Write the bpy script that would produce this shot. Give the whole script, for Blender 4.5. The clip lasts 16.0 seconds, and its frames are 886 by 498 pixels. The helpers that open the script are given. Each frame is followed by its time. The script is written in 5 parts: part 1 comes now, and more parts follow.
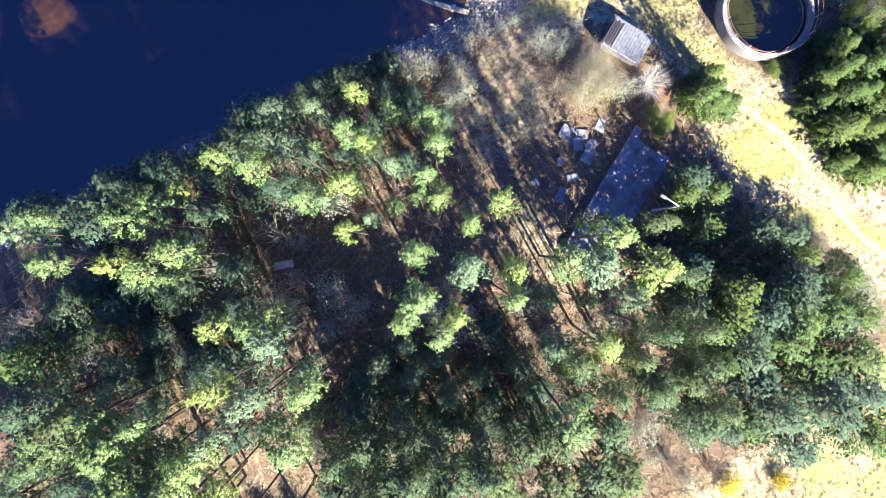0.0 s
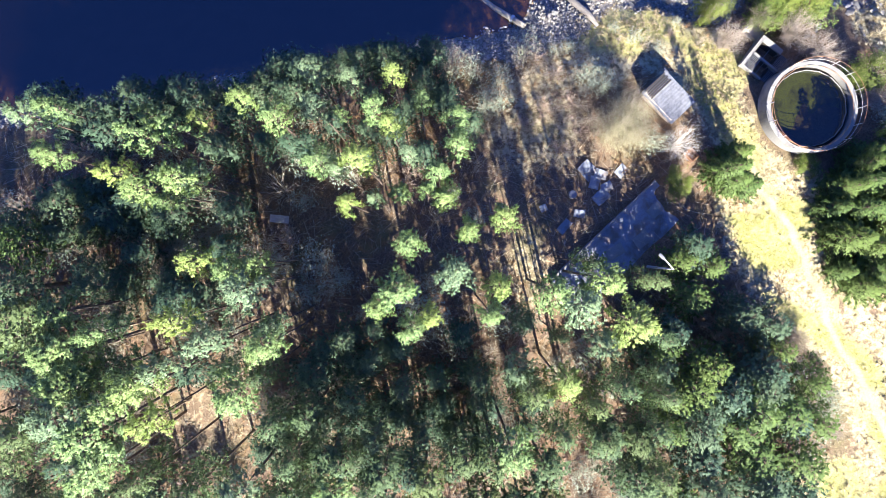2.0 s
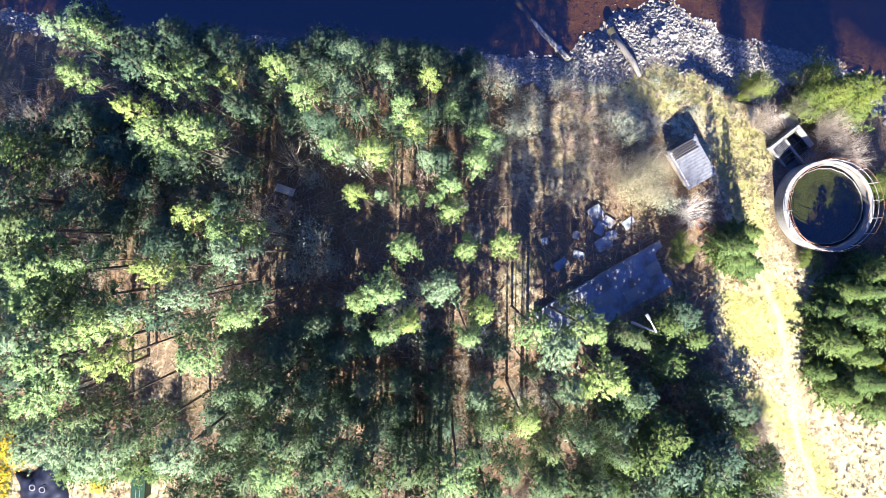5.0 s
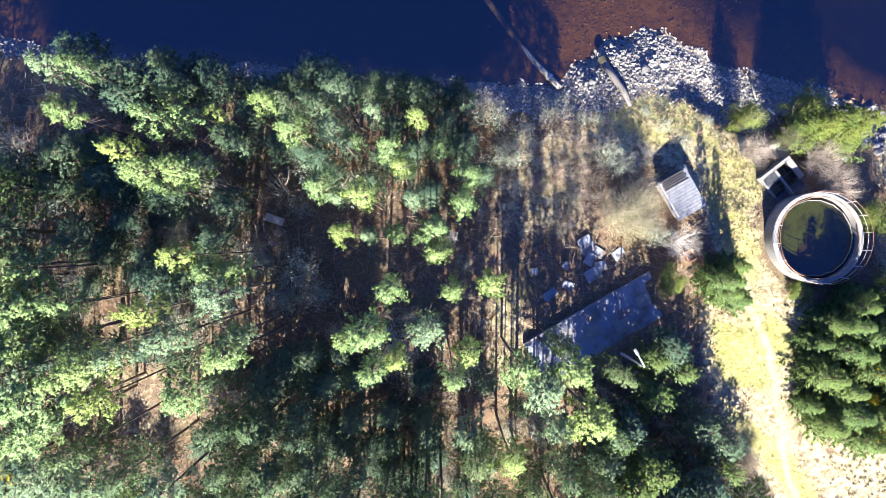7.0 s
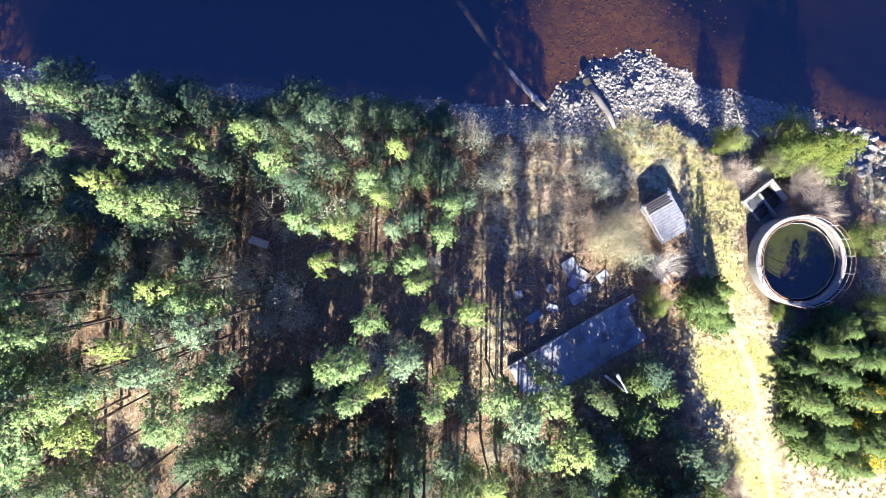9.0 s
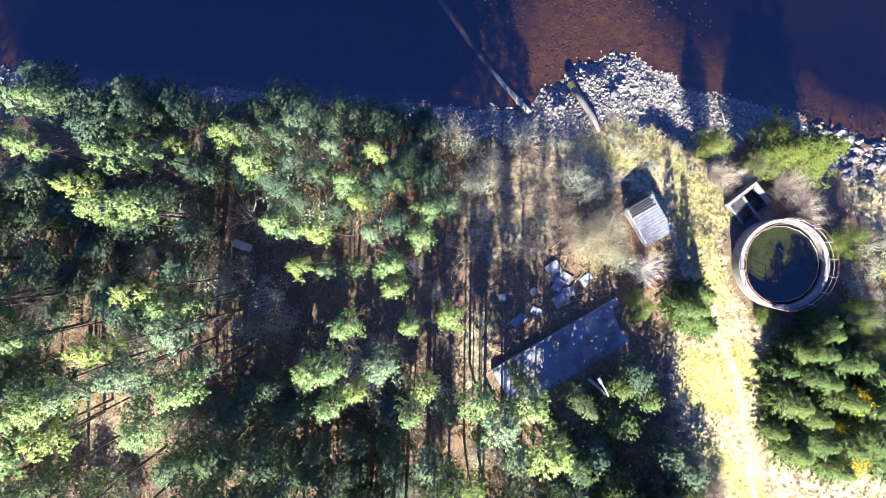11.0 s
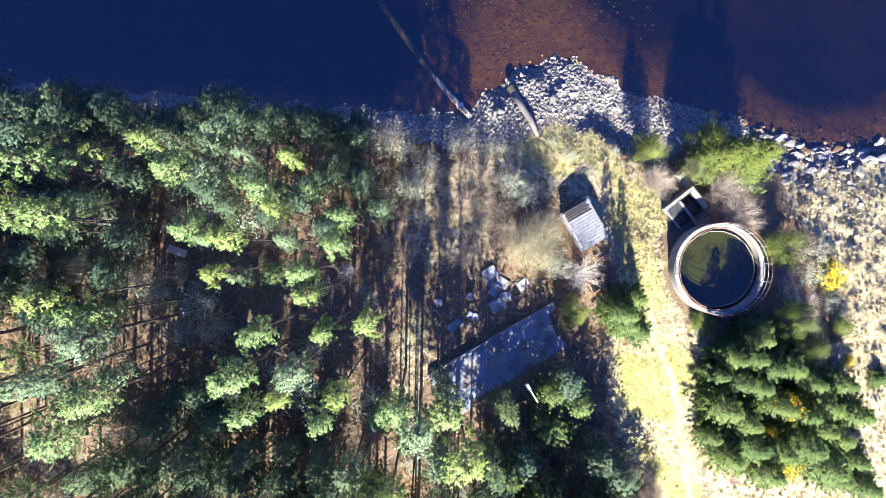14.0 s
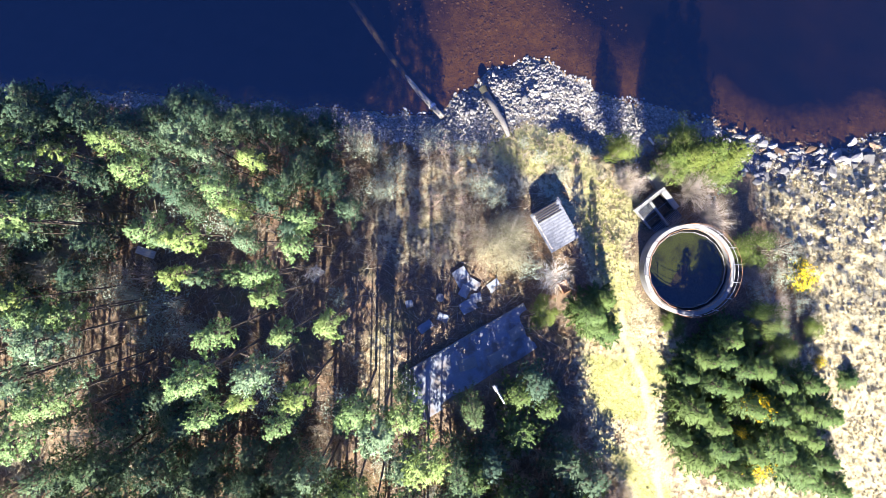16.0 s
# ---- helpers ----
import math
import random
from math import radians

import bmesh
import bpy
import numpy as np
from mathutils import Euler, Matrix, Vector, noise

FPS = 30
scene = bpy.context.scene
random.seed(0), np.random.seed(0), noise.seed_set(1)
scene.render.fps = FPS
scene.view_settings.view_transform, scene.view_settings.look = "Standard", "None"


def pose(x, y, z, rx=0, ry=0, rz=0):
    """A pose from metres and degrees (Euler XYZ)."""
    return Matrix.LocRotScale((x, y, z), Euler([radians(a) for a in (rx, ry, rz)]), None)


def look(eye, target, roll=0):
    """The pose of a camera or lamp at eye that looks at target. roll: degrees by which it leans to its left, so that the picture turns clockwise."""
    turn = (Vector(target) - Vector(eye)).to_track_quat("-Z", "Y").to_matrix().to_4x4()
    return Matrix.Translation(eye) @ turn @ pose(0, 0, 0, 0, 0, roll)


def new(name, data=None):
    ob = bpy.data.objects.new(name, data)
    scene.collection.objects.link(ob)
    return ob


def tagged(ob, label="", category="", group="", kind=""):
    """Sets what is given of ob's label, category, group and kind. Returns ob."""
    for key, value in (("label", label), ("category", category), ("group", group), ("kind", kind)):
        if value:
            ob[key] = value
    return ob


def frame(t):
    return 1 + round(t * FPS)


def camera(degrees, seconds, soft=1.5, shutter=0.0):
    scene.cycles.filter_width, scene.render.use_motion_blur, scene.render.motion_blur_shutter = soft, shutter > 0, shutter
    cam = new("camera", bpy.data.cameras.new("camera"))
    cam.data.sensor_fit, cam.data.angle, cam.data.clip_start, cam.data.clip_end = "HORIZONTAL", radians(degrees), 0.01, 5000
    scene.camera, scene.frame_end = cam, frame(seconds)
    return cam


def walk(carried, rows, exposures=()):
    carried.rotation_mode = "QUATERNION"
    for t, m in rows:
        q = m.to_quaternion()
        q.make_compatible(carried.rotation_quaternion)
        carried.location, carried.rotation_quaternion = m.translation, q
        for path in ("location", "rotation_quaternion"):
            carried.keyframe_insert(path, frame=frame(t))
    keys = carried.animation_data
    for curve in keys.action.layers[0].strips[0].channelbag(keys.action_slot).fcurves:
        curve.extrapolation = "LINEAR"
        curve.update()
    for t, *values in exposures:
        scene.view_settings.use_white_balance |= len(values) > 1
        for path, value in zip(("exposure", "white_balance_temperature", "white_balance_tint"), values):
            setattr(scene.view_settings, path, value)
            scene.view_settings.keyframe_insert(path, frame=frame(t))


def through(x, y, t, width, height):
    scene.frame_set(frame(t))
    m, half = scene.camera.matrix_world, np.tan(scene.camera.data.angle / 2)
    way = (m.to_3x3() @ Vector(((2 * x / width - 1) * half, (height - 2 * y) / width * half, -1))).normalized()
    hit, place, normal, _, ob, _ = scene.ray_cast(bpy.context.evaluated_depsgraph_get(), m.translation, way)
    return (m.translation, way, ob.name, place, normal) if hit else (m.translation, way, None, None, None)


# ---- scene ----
cam = camera(65.1, 16.0, soft=0.5)
METRES, EYE, TILT, LEAN, TURN = 12.6, 50.0, -90.0, 0.0, -29.35
ROWS = [
    (0.0, 0.0, 0.0, 0.0, -0.0, 0.0, -0.0),
    (0.5, 0.0037, -0.0006, -0.0008, -0.05, -0.1, -2.94),
    (1.0, 0.0074, -0.0075, 0.0034, -0.2, -0.18, -7.8),
    (1.5, 0.0098, -0.0113, 0.0065, -0.3, -0.2, -11.93),
    (2.0, 0.0095, -0.0132, 0.0091, -0.38, -0.17, -15.71),
    (2.5, 0.0101, -0.0138, 0.0099, -0.44, -0.13, -19.39),
    (3.0, 0.0117, -0.0158, 0.0124, -0.5, -0.11, -23.09),
    (3.5, 0.0124, -0.018, 0.0157, -0.6, -0.08, -26.49),
    (4.0, 0.0101, -0.0153, 0.0201, -0.64, -0.03, -28.56),
    (6.5, -0.0342, -0.005, 0.1727, -0.78, 0.1, -29.43),
    (7.0, -0.0414, -0.0032, 0.2288, -0.81, 0.11, -29.44),
    (7.5, -0.0403, -0.0064, 0.2805, -0.84, 0.18, -29.44),
    (8.0, -0.0384, -0.0095, 0.3186, -0.95, 0.3, -29.44),
    (8.5, -0.0358, -0.0116, 0.3493, -1.02, 0.36, -29.43),
    (9.0, -0.037, -0.0096, 0.3718, -1.04, 0.34, -29.43),
    (11.5, 0.0783, -0.0092, 0.4537, -1.08, 0.42, -29.39),
    (12.0, 0.1342, -0.0124, 0.4758, -1.14, 0.43, -29.37),
    (12.5, 0.1913, -0.0106, 0.509, -1.24, 0.48, -29.36),
    (13.0, 0.2403, -0.0107, 0.5505, -1.33, 0.51, -29.35),
    (13.5, 0.2825, -0.0077, 0.5817, -1.41, 0.62, -29.32),
    (14.0, 0.3249, -0.0029, 0.6195, -1.42, 0.66, -29.31),
    (14.5, 0.3664, -0.0003, 0.6545, -1.5, 0.66, -29.29),
    (15.0, 0.4, -0.0005, 0.6748, -1.62, 0.74, -29.28),
    (15.5, 0.4277, 0.0052, 0.6941, -1.66, 0.73, -29.28),
    (16.0, 0.4564, 0.0057, 0.7065, -1.64, 0.68, -29.27),
]
walk(cam, [(t, pose(0, 0, EYE, TILT, LEAN, TURN) @ pose(METRES * x, METRES * y, METRES * z, 90 + pitch, roll, yaw)) for t, x, y, z, yaw, pitch, roll in ROWS], exposures=((0.0, 2.41), (16.0, 2.41)))

# ---- world and sun ----
SUN_EL, SUN_AZ = 36.0, 1.0
world = bpy.data.worlds.new("world")
scene.world = world
world.use_nodes = True
wn = world.node_tree
wn.nodes.clear()
sky = wn.nodes.new("ShaderNodeTexSky")
sky.sky_type = "NISHITA"
sky.sun_disc = False
sky.sun_elevation, sky.sun_rotation = radians(SUN_EL), radians(180 + SUN_AZ)
sky.air_density, sky.dust_density, sky.ozone_density = 1.0, 0.1, 4.0
bg = wn.nodes.new("ShaderNodeBackground")
bg.inputs["Strength"].default_value = 0.0305
wout = wn.nodes.new("ShaderNodeOutputWorld")
blue = wn.nodes.new("ShaderNodeMix")
blue.data_type, blue.blend_type = "RGBA", "MULTIPLY"
blue.inputs[0].default_value, blue.inputs[7].default_value = 1.0, (0.50, 0.85, 2.0, 1)
wn.links.new(sky.outputs[0], blue.inputs[6])
wn.links.new(blue.outputs[2], bg.inputs[0])
wn.links.new(bg.outputs[0], wout.inputs[0])
sun_data = bpy.data.lights.new("sun", "SUN")
sun_data.energy, sun_data.angle, sun_data.color = 5.0, radians(0.55), (1.0, 0.94, 0.855)
sun = new("sun", sun_data)
az = radians(SUN_AZ)
sun.matrix_world = look((-60 * math.sin(az), -60 * math.cos(az), 60 * math.tan(radians(SUN_EL))), (0, 0, 0))


# ---- materials ----
class Nodes:
    """Short hand for building a node material."""

    def __init__(self, name):
        self.mat = bpy.data.materials.new(name)
        self.mat.use_nodes = True
        self.tree = self.mat.node_tree
        self.tree.nodes.clear()
        self.out = self.tree.nodes.new("ShaderNodeOutputMaterial")

    def add(self, kind, **inputs):
        n = self.tree.nodes.new(kind)
        for k, v in inputs.items():
            self.put(n.inputs[k.replace("_", " ")], v)
        return n

    def put(self, socket, v):
        if isinstance(v, bpy.types.NodeSocket):
            self.tree.links.new(v, socket)
        elif isinstance(v, tuple) and len(v) == 3 and socket.type == "RGBA":
            socket.default_value = (*v, 1)
        else:
            socket.default_value = v

    def coords(self):
        return self.add("ShaderNodeNewGeometry").outputs["Position"]

    def local(self):
        return self.add("ShaderNodeTexCoord").outputs["Object"]

    def noise(self, where, scale, detail=4.0, rough=0.55):
        return self.add("ShaderNodeTexNoise", Vector=where, Scale=scale, Detail=detail, Roughness=rough).outputs["Fac"]

    def ramp(self, fac, lo, hi):
        n = self.add("ShaderNodeMapRange", Value=fac)
        n.inputs["From Min"].default_value, n.inputs["From Max"].default_value = lo, hi
        return n.outputs[0]

    def mix(self, fac, a, b):
        n = self.tree.nodes.new("ShaderNodeMix")
        n.data_type = "RGBA"
        self.put(n.inputs[0], fac)
        self.put(n.inputs[6], a)
        self.put(n.inputs[7], b)
        return n.outputs[2]

    def maths(self, op, a, b=0.0):
        n = self.tree.nodes.new("ShaderNodeMath")
        n.operation = op
        self.put(n.inputs[0], a)
        self.put(n.inputs[1], b)
        return n.outputs[0]

    def attr(self, name):
        n = self.tree.nodes.new("ShaderNodeAttribute")
        n.attribute_name = name
        return n.outputs["Fac"]

    def bump(self, height, strength, distance):
        n = self.add("ShaderNodeBump", Height=height, Strength=strength, Distance=distance)
        return n.outputs[0]

    def surface(self, colour, rough, normal=None, metal=0.0, spec=0.3):
        p = self.add("ShaderNodeBsdfPrincipled")
        self.put(p.inputs["Base Color"], colour)
        self.put(p.inputs["Roughness"], rough)
        self.put(p.inputs["Metallic"], metal)
        self.put(p.inputs["Specular IOR Level"], spec)
        if normal is not None:
            self.put(p.inputs["Normal"], normal)
        return p.outputs[0]

    def done(self, shader):
        self.tree.links.new(shader, self.out.inputs["Surface"])
        return self.mat


def leaf_material(name, dark, light, accent=None, through=0.35):
    """Foliage: varies leaf by leaf and tree by tree, and lets some light through."""
    n = Nodes(name)
    isl = n.add("ShaderNodeNewGeometry").outputs["Random Per Island"]
    obj = n.add("ShaderNodeObjectInfo").outputs["Random"]
    patch = n.noise(n.local(), 4.5, 2.0)
    f = n.maths("ADD", n.maths("MULTIPLY", isl, 0.3), n.maths("MULTIPLY", n.ramp(patch, 0.34, 0.58), 0.7))
    c = n.mix(f, dark, light)
    if accent:
        c = n.mix(n.maths("MULTIPLY", n.ramp(obj, 0.35, 1.0), 0.55), c, accent)
    diff = n.surface(c, 0.65, spec=0.25)
    tr = n.add("ShaderNodeBsdfTranslucent", Color=c)
    m = n.add("ShaderNodeMixShader", Fac=through)
    n.tree.links.new(diff, m.inputs[1])
    n.tree.links.new(tr.outputs[0], m.inputs[2])
    return n.done(m.outputs[0])


def bark_material(name, a, b, scale=6.0):
    n = Nodes(name)
    where = n.local()
    f = n.noise(where, scale, 6.0, 0.65)
    isl = n.add("ShaderNodeNewGeometry").outputs["Random Per Island"]
    c = n.mix(n.ramp(f, 0.3, 0.7), a, b)
    c = n.mix(n.maths("MULTIPLY", isl, 0.5), c, b)
    return n.done(n.surface(c, 0.85, n.bump(f, 0.6, 0.02), spec=0.2))


def concrete_material(name, a, b, stain, stain_amount=0.5):
    n = Nodes(name)
    where = n.local()
    big = n.noise(where, 0.9, 5.0, 0.6)
    fine = n.noise(where, 14.0, 5.0, 0.7)
    c = n.mix(n.ramp(fine, 0.3, 0.7), a, b)
    c = n.mix(n.maths("MULTIPLY", n.ramp(big, 0.48, 0.66), stain_amount), c, stain)
    return n.done(n.surface(c, 0.88, n.bump(fine, 0.35, 0.02), spec=0.25))


def metal_material(name, colour, rust, amount, rough=0.5):
    n = Nodes(name)
    where = n.local()
    f = n.noise(where, 5.0, 5.0, 0.65)
    k = n.maths("MULTIPLY", n.ramp(f, 0.45, 0.6), amount)
    return n.done(n.surface(n.mix(k, colour, rust), n.ramp(f, 1.4, -0.2), n.bump(f, 0.15, 0.01), 0.35))


def wood_material(name, a, b):
    n = Nodes(name)
    where = n.local()
    stretch = n.add("ShaderNodeMapping", Vector=where)
    stretch.inputs["Scale"].default_value = (1.0, 9.0, 9.0)
    f = n.noise(stretch.outputs[0], 3.0, 6.0, 0.65)
    return n.done(n.surface(n.mix(n.ramp(f, 0.3, 0.7), a, b), 0.8, n.bump(f, 0.4, 0.01)))


def stone_material(name, a, b, c3):
    n = Nodes(name)
    obj = n.add("ShaderNodeObjectInfo").outputs["Random"]
    isl = n.add("ShaderNodeNewGeometry").outputs["Random Per Island"]
    where = n.coords()
    f = n.noise(where, 5.0, 6.0, 0.65)
    k = n.maths("FRACT", n.maths("ADD", obj, isl))
    c = n.mix(k, a, b)
    c = n.mix(n.maths("MULTIPLY", n.ramp(f, 0.5, 0.7), 0.6), c, c3)
    return n.done(n.surface(c, 0.8, n.bump(f, 0.5, 0.03)))


# Sunlit brightness is put into this copy of the needle colour.
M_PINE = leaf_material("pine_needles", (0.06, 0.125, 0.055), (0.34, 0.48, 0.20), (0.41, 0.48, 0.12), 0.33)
# Dimmer copy for pines that stand back from the sunlit crowns.
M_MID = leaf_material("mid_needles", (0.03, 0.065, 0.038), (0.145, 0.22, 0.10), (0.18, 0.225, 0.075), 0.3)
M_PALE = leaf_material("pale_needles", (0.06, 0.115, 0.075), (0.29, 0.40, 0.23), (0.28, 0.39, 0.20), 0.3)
# Shade is put into this darker copy, for understorey trees.
M_SHADED = leaf_material("shaded_needles", (0.026, 0.062, 0.045), (0.105, 0.175, 0.105), (0.125, 0.175, 0.085), 0.3)
M_SPRUCE = leaf_material("spruce_needles", (0.022, 0.05, 0.018), (0.125, 0.20, 0.055), (0.14, 0.195, 0.046), 0.25)
M_BUSH = leaf_material("bush_leaves", (0.026, 0.052, 0.014), (0.165, 0.22, 0.048), (0.20, 0.23, 0.045), 0.3)
M_CATKIN = leaf_material("catkins", (0.15, 0.14, 0.075), (0.34, 0.32, 0.205), None, 0.25)
M_GREYLEAF = leaf_material("grey_leaves", (0.16, 0.20, 0.14), (0.36, 0.42, 0.32), None, 0.25)
M_FLOWER = leaf_material("gorse_flowers", (0.75, 0.45, 0.01), (0.95, 0.70, 0.02), None, 0.2)
M_GRASS = leaf_material("grass_blades", (0.20, 0.20, 0.055), (0.35, 0.335, 0.135), None, 0.3)
M_STRAW = leaf_material("straw", (0.22, 0.165, 0.09), (0.44, 0.37, 0.24), None, 0.2)
M_STRAW_PALE = leaf_material("pale_straw", (0.36, 0.30, 0.18), (0.58, 0.51, 0.35), None, 0.2)
M_BRACKEN = leaf_material("dead_bracken", (0.10, 0.06, 0.035), (0.30, 0.19, 0.10), None, 0.2)
M_BARK = bark_material("pine_bark", (0.045, 0.037, 0.031), (0.14, 0.105, 0.08))
M_TWIG = bark_material("grey_twigs", (0.23, 0.195, 0.15), (0.45, 0.395, 0.30))
M_TWIG_PALE = bark_material("pale_twigs", (0.25, 0.205, 0.17), (0.42, 0.36, 0.30))
M_TWIG_WHITE = bark_material("silvery_twigs", (0.42, 0.39, 0.36), (0.62, 0.59, 0.55))
M_TWIG_RED = bark_material("brown_twigs", (0.26, 0.18, 0.13), (0.48, 0.38, 0.30))
M_CONCRETE = concrete_material("weathered_concrete", (0.18, 0.18, 0.175), (0.27, 0.265, 0.255), (0.16, 0.15, 0.13))
M_TANKWALL = concrete_material("tank_concrete", (0.17, 0.17, 0.165), (0.27, 0.265, 0.255), (0.12, 0.11, 0.09), 0.6)
# Neutral concrete with the blue of shade mixed into its colour.
M_SLAB = concrete_material("slab_concrete", (0.16, 0.18, 0.215), (0.245, 0.27, 0.315), (0.14, 0.10, 0.07), 0.75)
# Near-black concrete; inside the chamber it stands in for shade.
M_DARKWALL = concrete_material("dark_concrete", (0.035, 0.032, 0.028), (0.07, 0.06, 0.05), (0.03, 0.04, 0.02))
M_STEEL = metal_material("galvanised_steel", (0.55, 0.56, 0.57), (0.32, 0.15, 0.07), 0.35)
M_RUST = metal_material("rusty_steel", (0.40, 0.24, 0.15), (0.25, 0.10, 0.04), 0.8)
M_TIN = metal_material("tin_sheet", (0.185, 0.195, 0.22), (0.115, 0.115, 0.12), 0.5)
M_GREEN = metal_material("green_sheet", (0.006, 0.035, 0.02), (0.008, 0.03, 0.018), 0.5)
M_PLANK = wood_material("grey_timber", (0.30, 0.25, 0.20), (0.55, 0.49, 0.42))
M_PALEWOOD = wood_material("bleached_timber", (0.34, 0.34, 0.34), (0.50, 0.50, 0.49))
M_PIPE = concrete_material("pipe_skin", (0.22, 0.21, 0.19), (0.38, 0.34, 0.28), (0.12, 0.09, 0.06))
M_DRIFT = wood_material("driftwood", (0.14, 0.125, 0.11), (0.24, 0.22, 0.20))
M_STONE = stone_material("shore_stones", (0.11, 0.105, 0.095), (0.36, 0.34, 0.31), (0.07, 0.06, 0.055))
M_BOULDER = stone_material("boulders", (0.10, 0.098, 0.095), (0.36, 0.345, 0.325), (0.07, 0.06, 0.055))
M_WETROCK = stone_material("wet_rock", (0.09, 0.055, 0.035), (0.26, 0.18, 0.12), (0.06, 0.04, 0.03))
M_WETSTONE = stone_material("river_stones", (0.24, 0.14, 0.055), (0.48, 0.31, 0.15), (0.10, 0.06, 0.03))


def ground_material():
    n = Nodes("ground")
    p = n.coords()
    grass, track, gravel, slope = n.attr("grass"), n.attr("track"), n.attr("gravel"), n.attr("slope")
    big, mid, fine = n.noise(p, 0.22, 4.0), n.noise(p, 1.3, 5.0, 0.65), n.noise(p, 9.0, 5.0, 0.7)
    clump = n.noise(p, 3.2, 4.0, 0.7)
    litter = n.mix(n.ramp(fine, 0.32, 0.68), (0.05, 0.037, 0.025), (0.225, 0.16, 0.11))
    speck = n.noise(p, 26.0, 3.0, 0.7)
    litter = n.mix(n.ramp(speck, 0.58, 0.66), litter, (0.30, 0.245, 0.16))
    litter = n.mix(n.maths("MULTIPLY", n.ramp(clump, 0.5, 0.62), 0.7), litter, (0.10, 0.066, 0.047))
    litter = n.mix(n.maths("MULTIPLY", n.ramp(mid, 0.5, 0.7), 0.7), litter, (0.22, 0.125, 0.07))
    litter = n.mix(n.maths("MULTIPLY", n.ramp(big, 0.52, 0.68), 0.6), litter, (0.14, 0.135, 0.06))
    turf = n.mix(n.ramp(n.maths("ADD", n.maths("MULTIPLY", clump, 0.6), n.maths("MULTIPLY", big, 0.4)), 0.42, 0.58), (0.20, 0.20, 0.06), (0.35, 0.325, 0.14))
    turf = n.mix(n.maths("MULTIPLY", n.ramp(mid, 0.5, 0.7), 0.7), turf, (0.38, 0.33, 0.19))
    dirt = n.mix(n.ramp(fine, 0.3, 0.7), (0.31, 0.26, 0.15), (0.40, 0.345, 0.22))
    straw = n.mix(n.ramp(clump, 0.38, 0.62), (0.17, 0.135, 0.07), (0.44, 0.39, 0.245))
    straw = n.mix(n.maths("MULTIPLY", n.ramp(mid, 0.52, 0.66), 0.75), straw, (0.40, 0.36, 0.25))
    pebble = n.mix(n.ramp(fine, 0.35, 0.65), (0.06, 0.055, 0.05), (0.31, 0.285, 0.255))
    z = n.tree.nodes.new("ShaderNodeSeparateXYZ")
    n.tree.links.new(p, z.inputs[0])
    depth = z.outputs[2]
    bed = n.mix(n.ramp(mid, 0.35, 0.65), (0.36, 0.195, 0.04), (0.60, 0.35, 0.08))
    bed = n.mix(n.maths("MULTIPLY", n.ramp(n.noise(p, 5.0, 3.0, 0.7), 0.52, 0.62), 0.55), bed, (0.20, 0.13, 0.08))
    silt = n.mix(n.ramp(big, 0.35, 0.65), (0.018, 0.018, 0.024), (0.045, 0.03, 0.026))
    bed = n.mix(n.ramp(n.maths("ADD", depth, n.maths("MULTIPLY", mid, 0.5)), -4.25, -5.1), bed, silt)
    edge = n.maths("MULTIPLY", n.maths("SUBTRACT", n.maths("ADD", n.maths("MULTIPLY", mid, 0.55), n.maths("MULTIPLY", clump, 0.45)), 0.5), 2.2)

    def mask(a):
        return n.ramp(n.maths("ADD", a, edge), 0.35, 0.65)

    c = n.mix(mask(slope), litter, straw)
    c = n.mix(mask(grass), c, turf)
    c = n.mix(n.ramp(n.maths("ADD", track, n.maths("MULTIPLY", edge, 0.25)), 0.15, 0.75), c, dirt)
    c = n.mix(mask(gravel), c, pebble)
    c = n.mix(n.ramp(depth, -4.22, -4.34), c, bed)
    h = n.maths("ADD", n.maths("MULTIPLY", fine, 0.4), n.maths("MULTIPLY", clump, 0.6))
    return n.done(n.surface(c, 0.92, n.bump(h, 0.7, 0.12), spec=0.15))


def water_material(name, tint, gloss):
    n = Nodes(name)
    p = n.coords()
    w = n.add("ShaderNodeMapping", Vector=p)
    w.inputs["Scale"].default_value = (1.0, 0.5, 1.0)
    f = n.noise(w.outputs[0], 1.2, 3.0)
    nor = n.bump(f, 0.05, 0.05)
    gl = n.add("ShaderNodeBsdfGlossy", Color=(1, 1, 1), Roughness=0.03, Normal=nor)
    tr = n.add("ShaderNodeBsdfTransparent", Color=tint)
    m = n.add("ShaderNodeMixShader", Fac=gloss)
    n.tree.links.new(tr.outputs[0], m.inputs[1])
    n.tree.links.new(gl.outputs[0], m.inputs[2])
    return n.done(m.outputs[0])


M_DARK_SHEET = metal_material("tarpaulin", (0.012, 0.016, 0.035), (0.02, 0.022, 0.04), 0.5)
M_GROUND = ground_material()
M_WATER = water_material("river_water", (0.30, 0.262, 0.19), 0.122)
M_TANKWATER = water_material("tank_water", (0.34, 0.36, 0.25), 0.07)
M_ALGAE = concrete_material("algae", (0.05, 0.06, 0.015), (0.32, 0.31, 0.06), (0.05, 0.04, 0.018), 0.8)


# ---- mesh helpers ----
def mesh_of(name, verts, faces, material, smooth=False, normals=None):
    me = bpy.data.meshes.new(name)
    me.from_pydata(verts.tolist() if isinstance(verts, np.ndarray) else verts, [], faces.tolist() if isinstance(faces, np.ndarray) else faces)
    me.materials.append(material)
    if smooth:
        me.polygons.foreach_set("use_smooth", [True] * len(me.polygons))
    me.update()
    if normals is not None:
        me.polygons.foreach_set("use_smooth", [True] * len(me.polygons))
        me.normals_split_custom_set_from_vertices(normals.tolist())
    return me


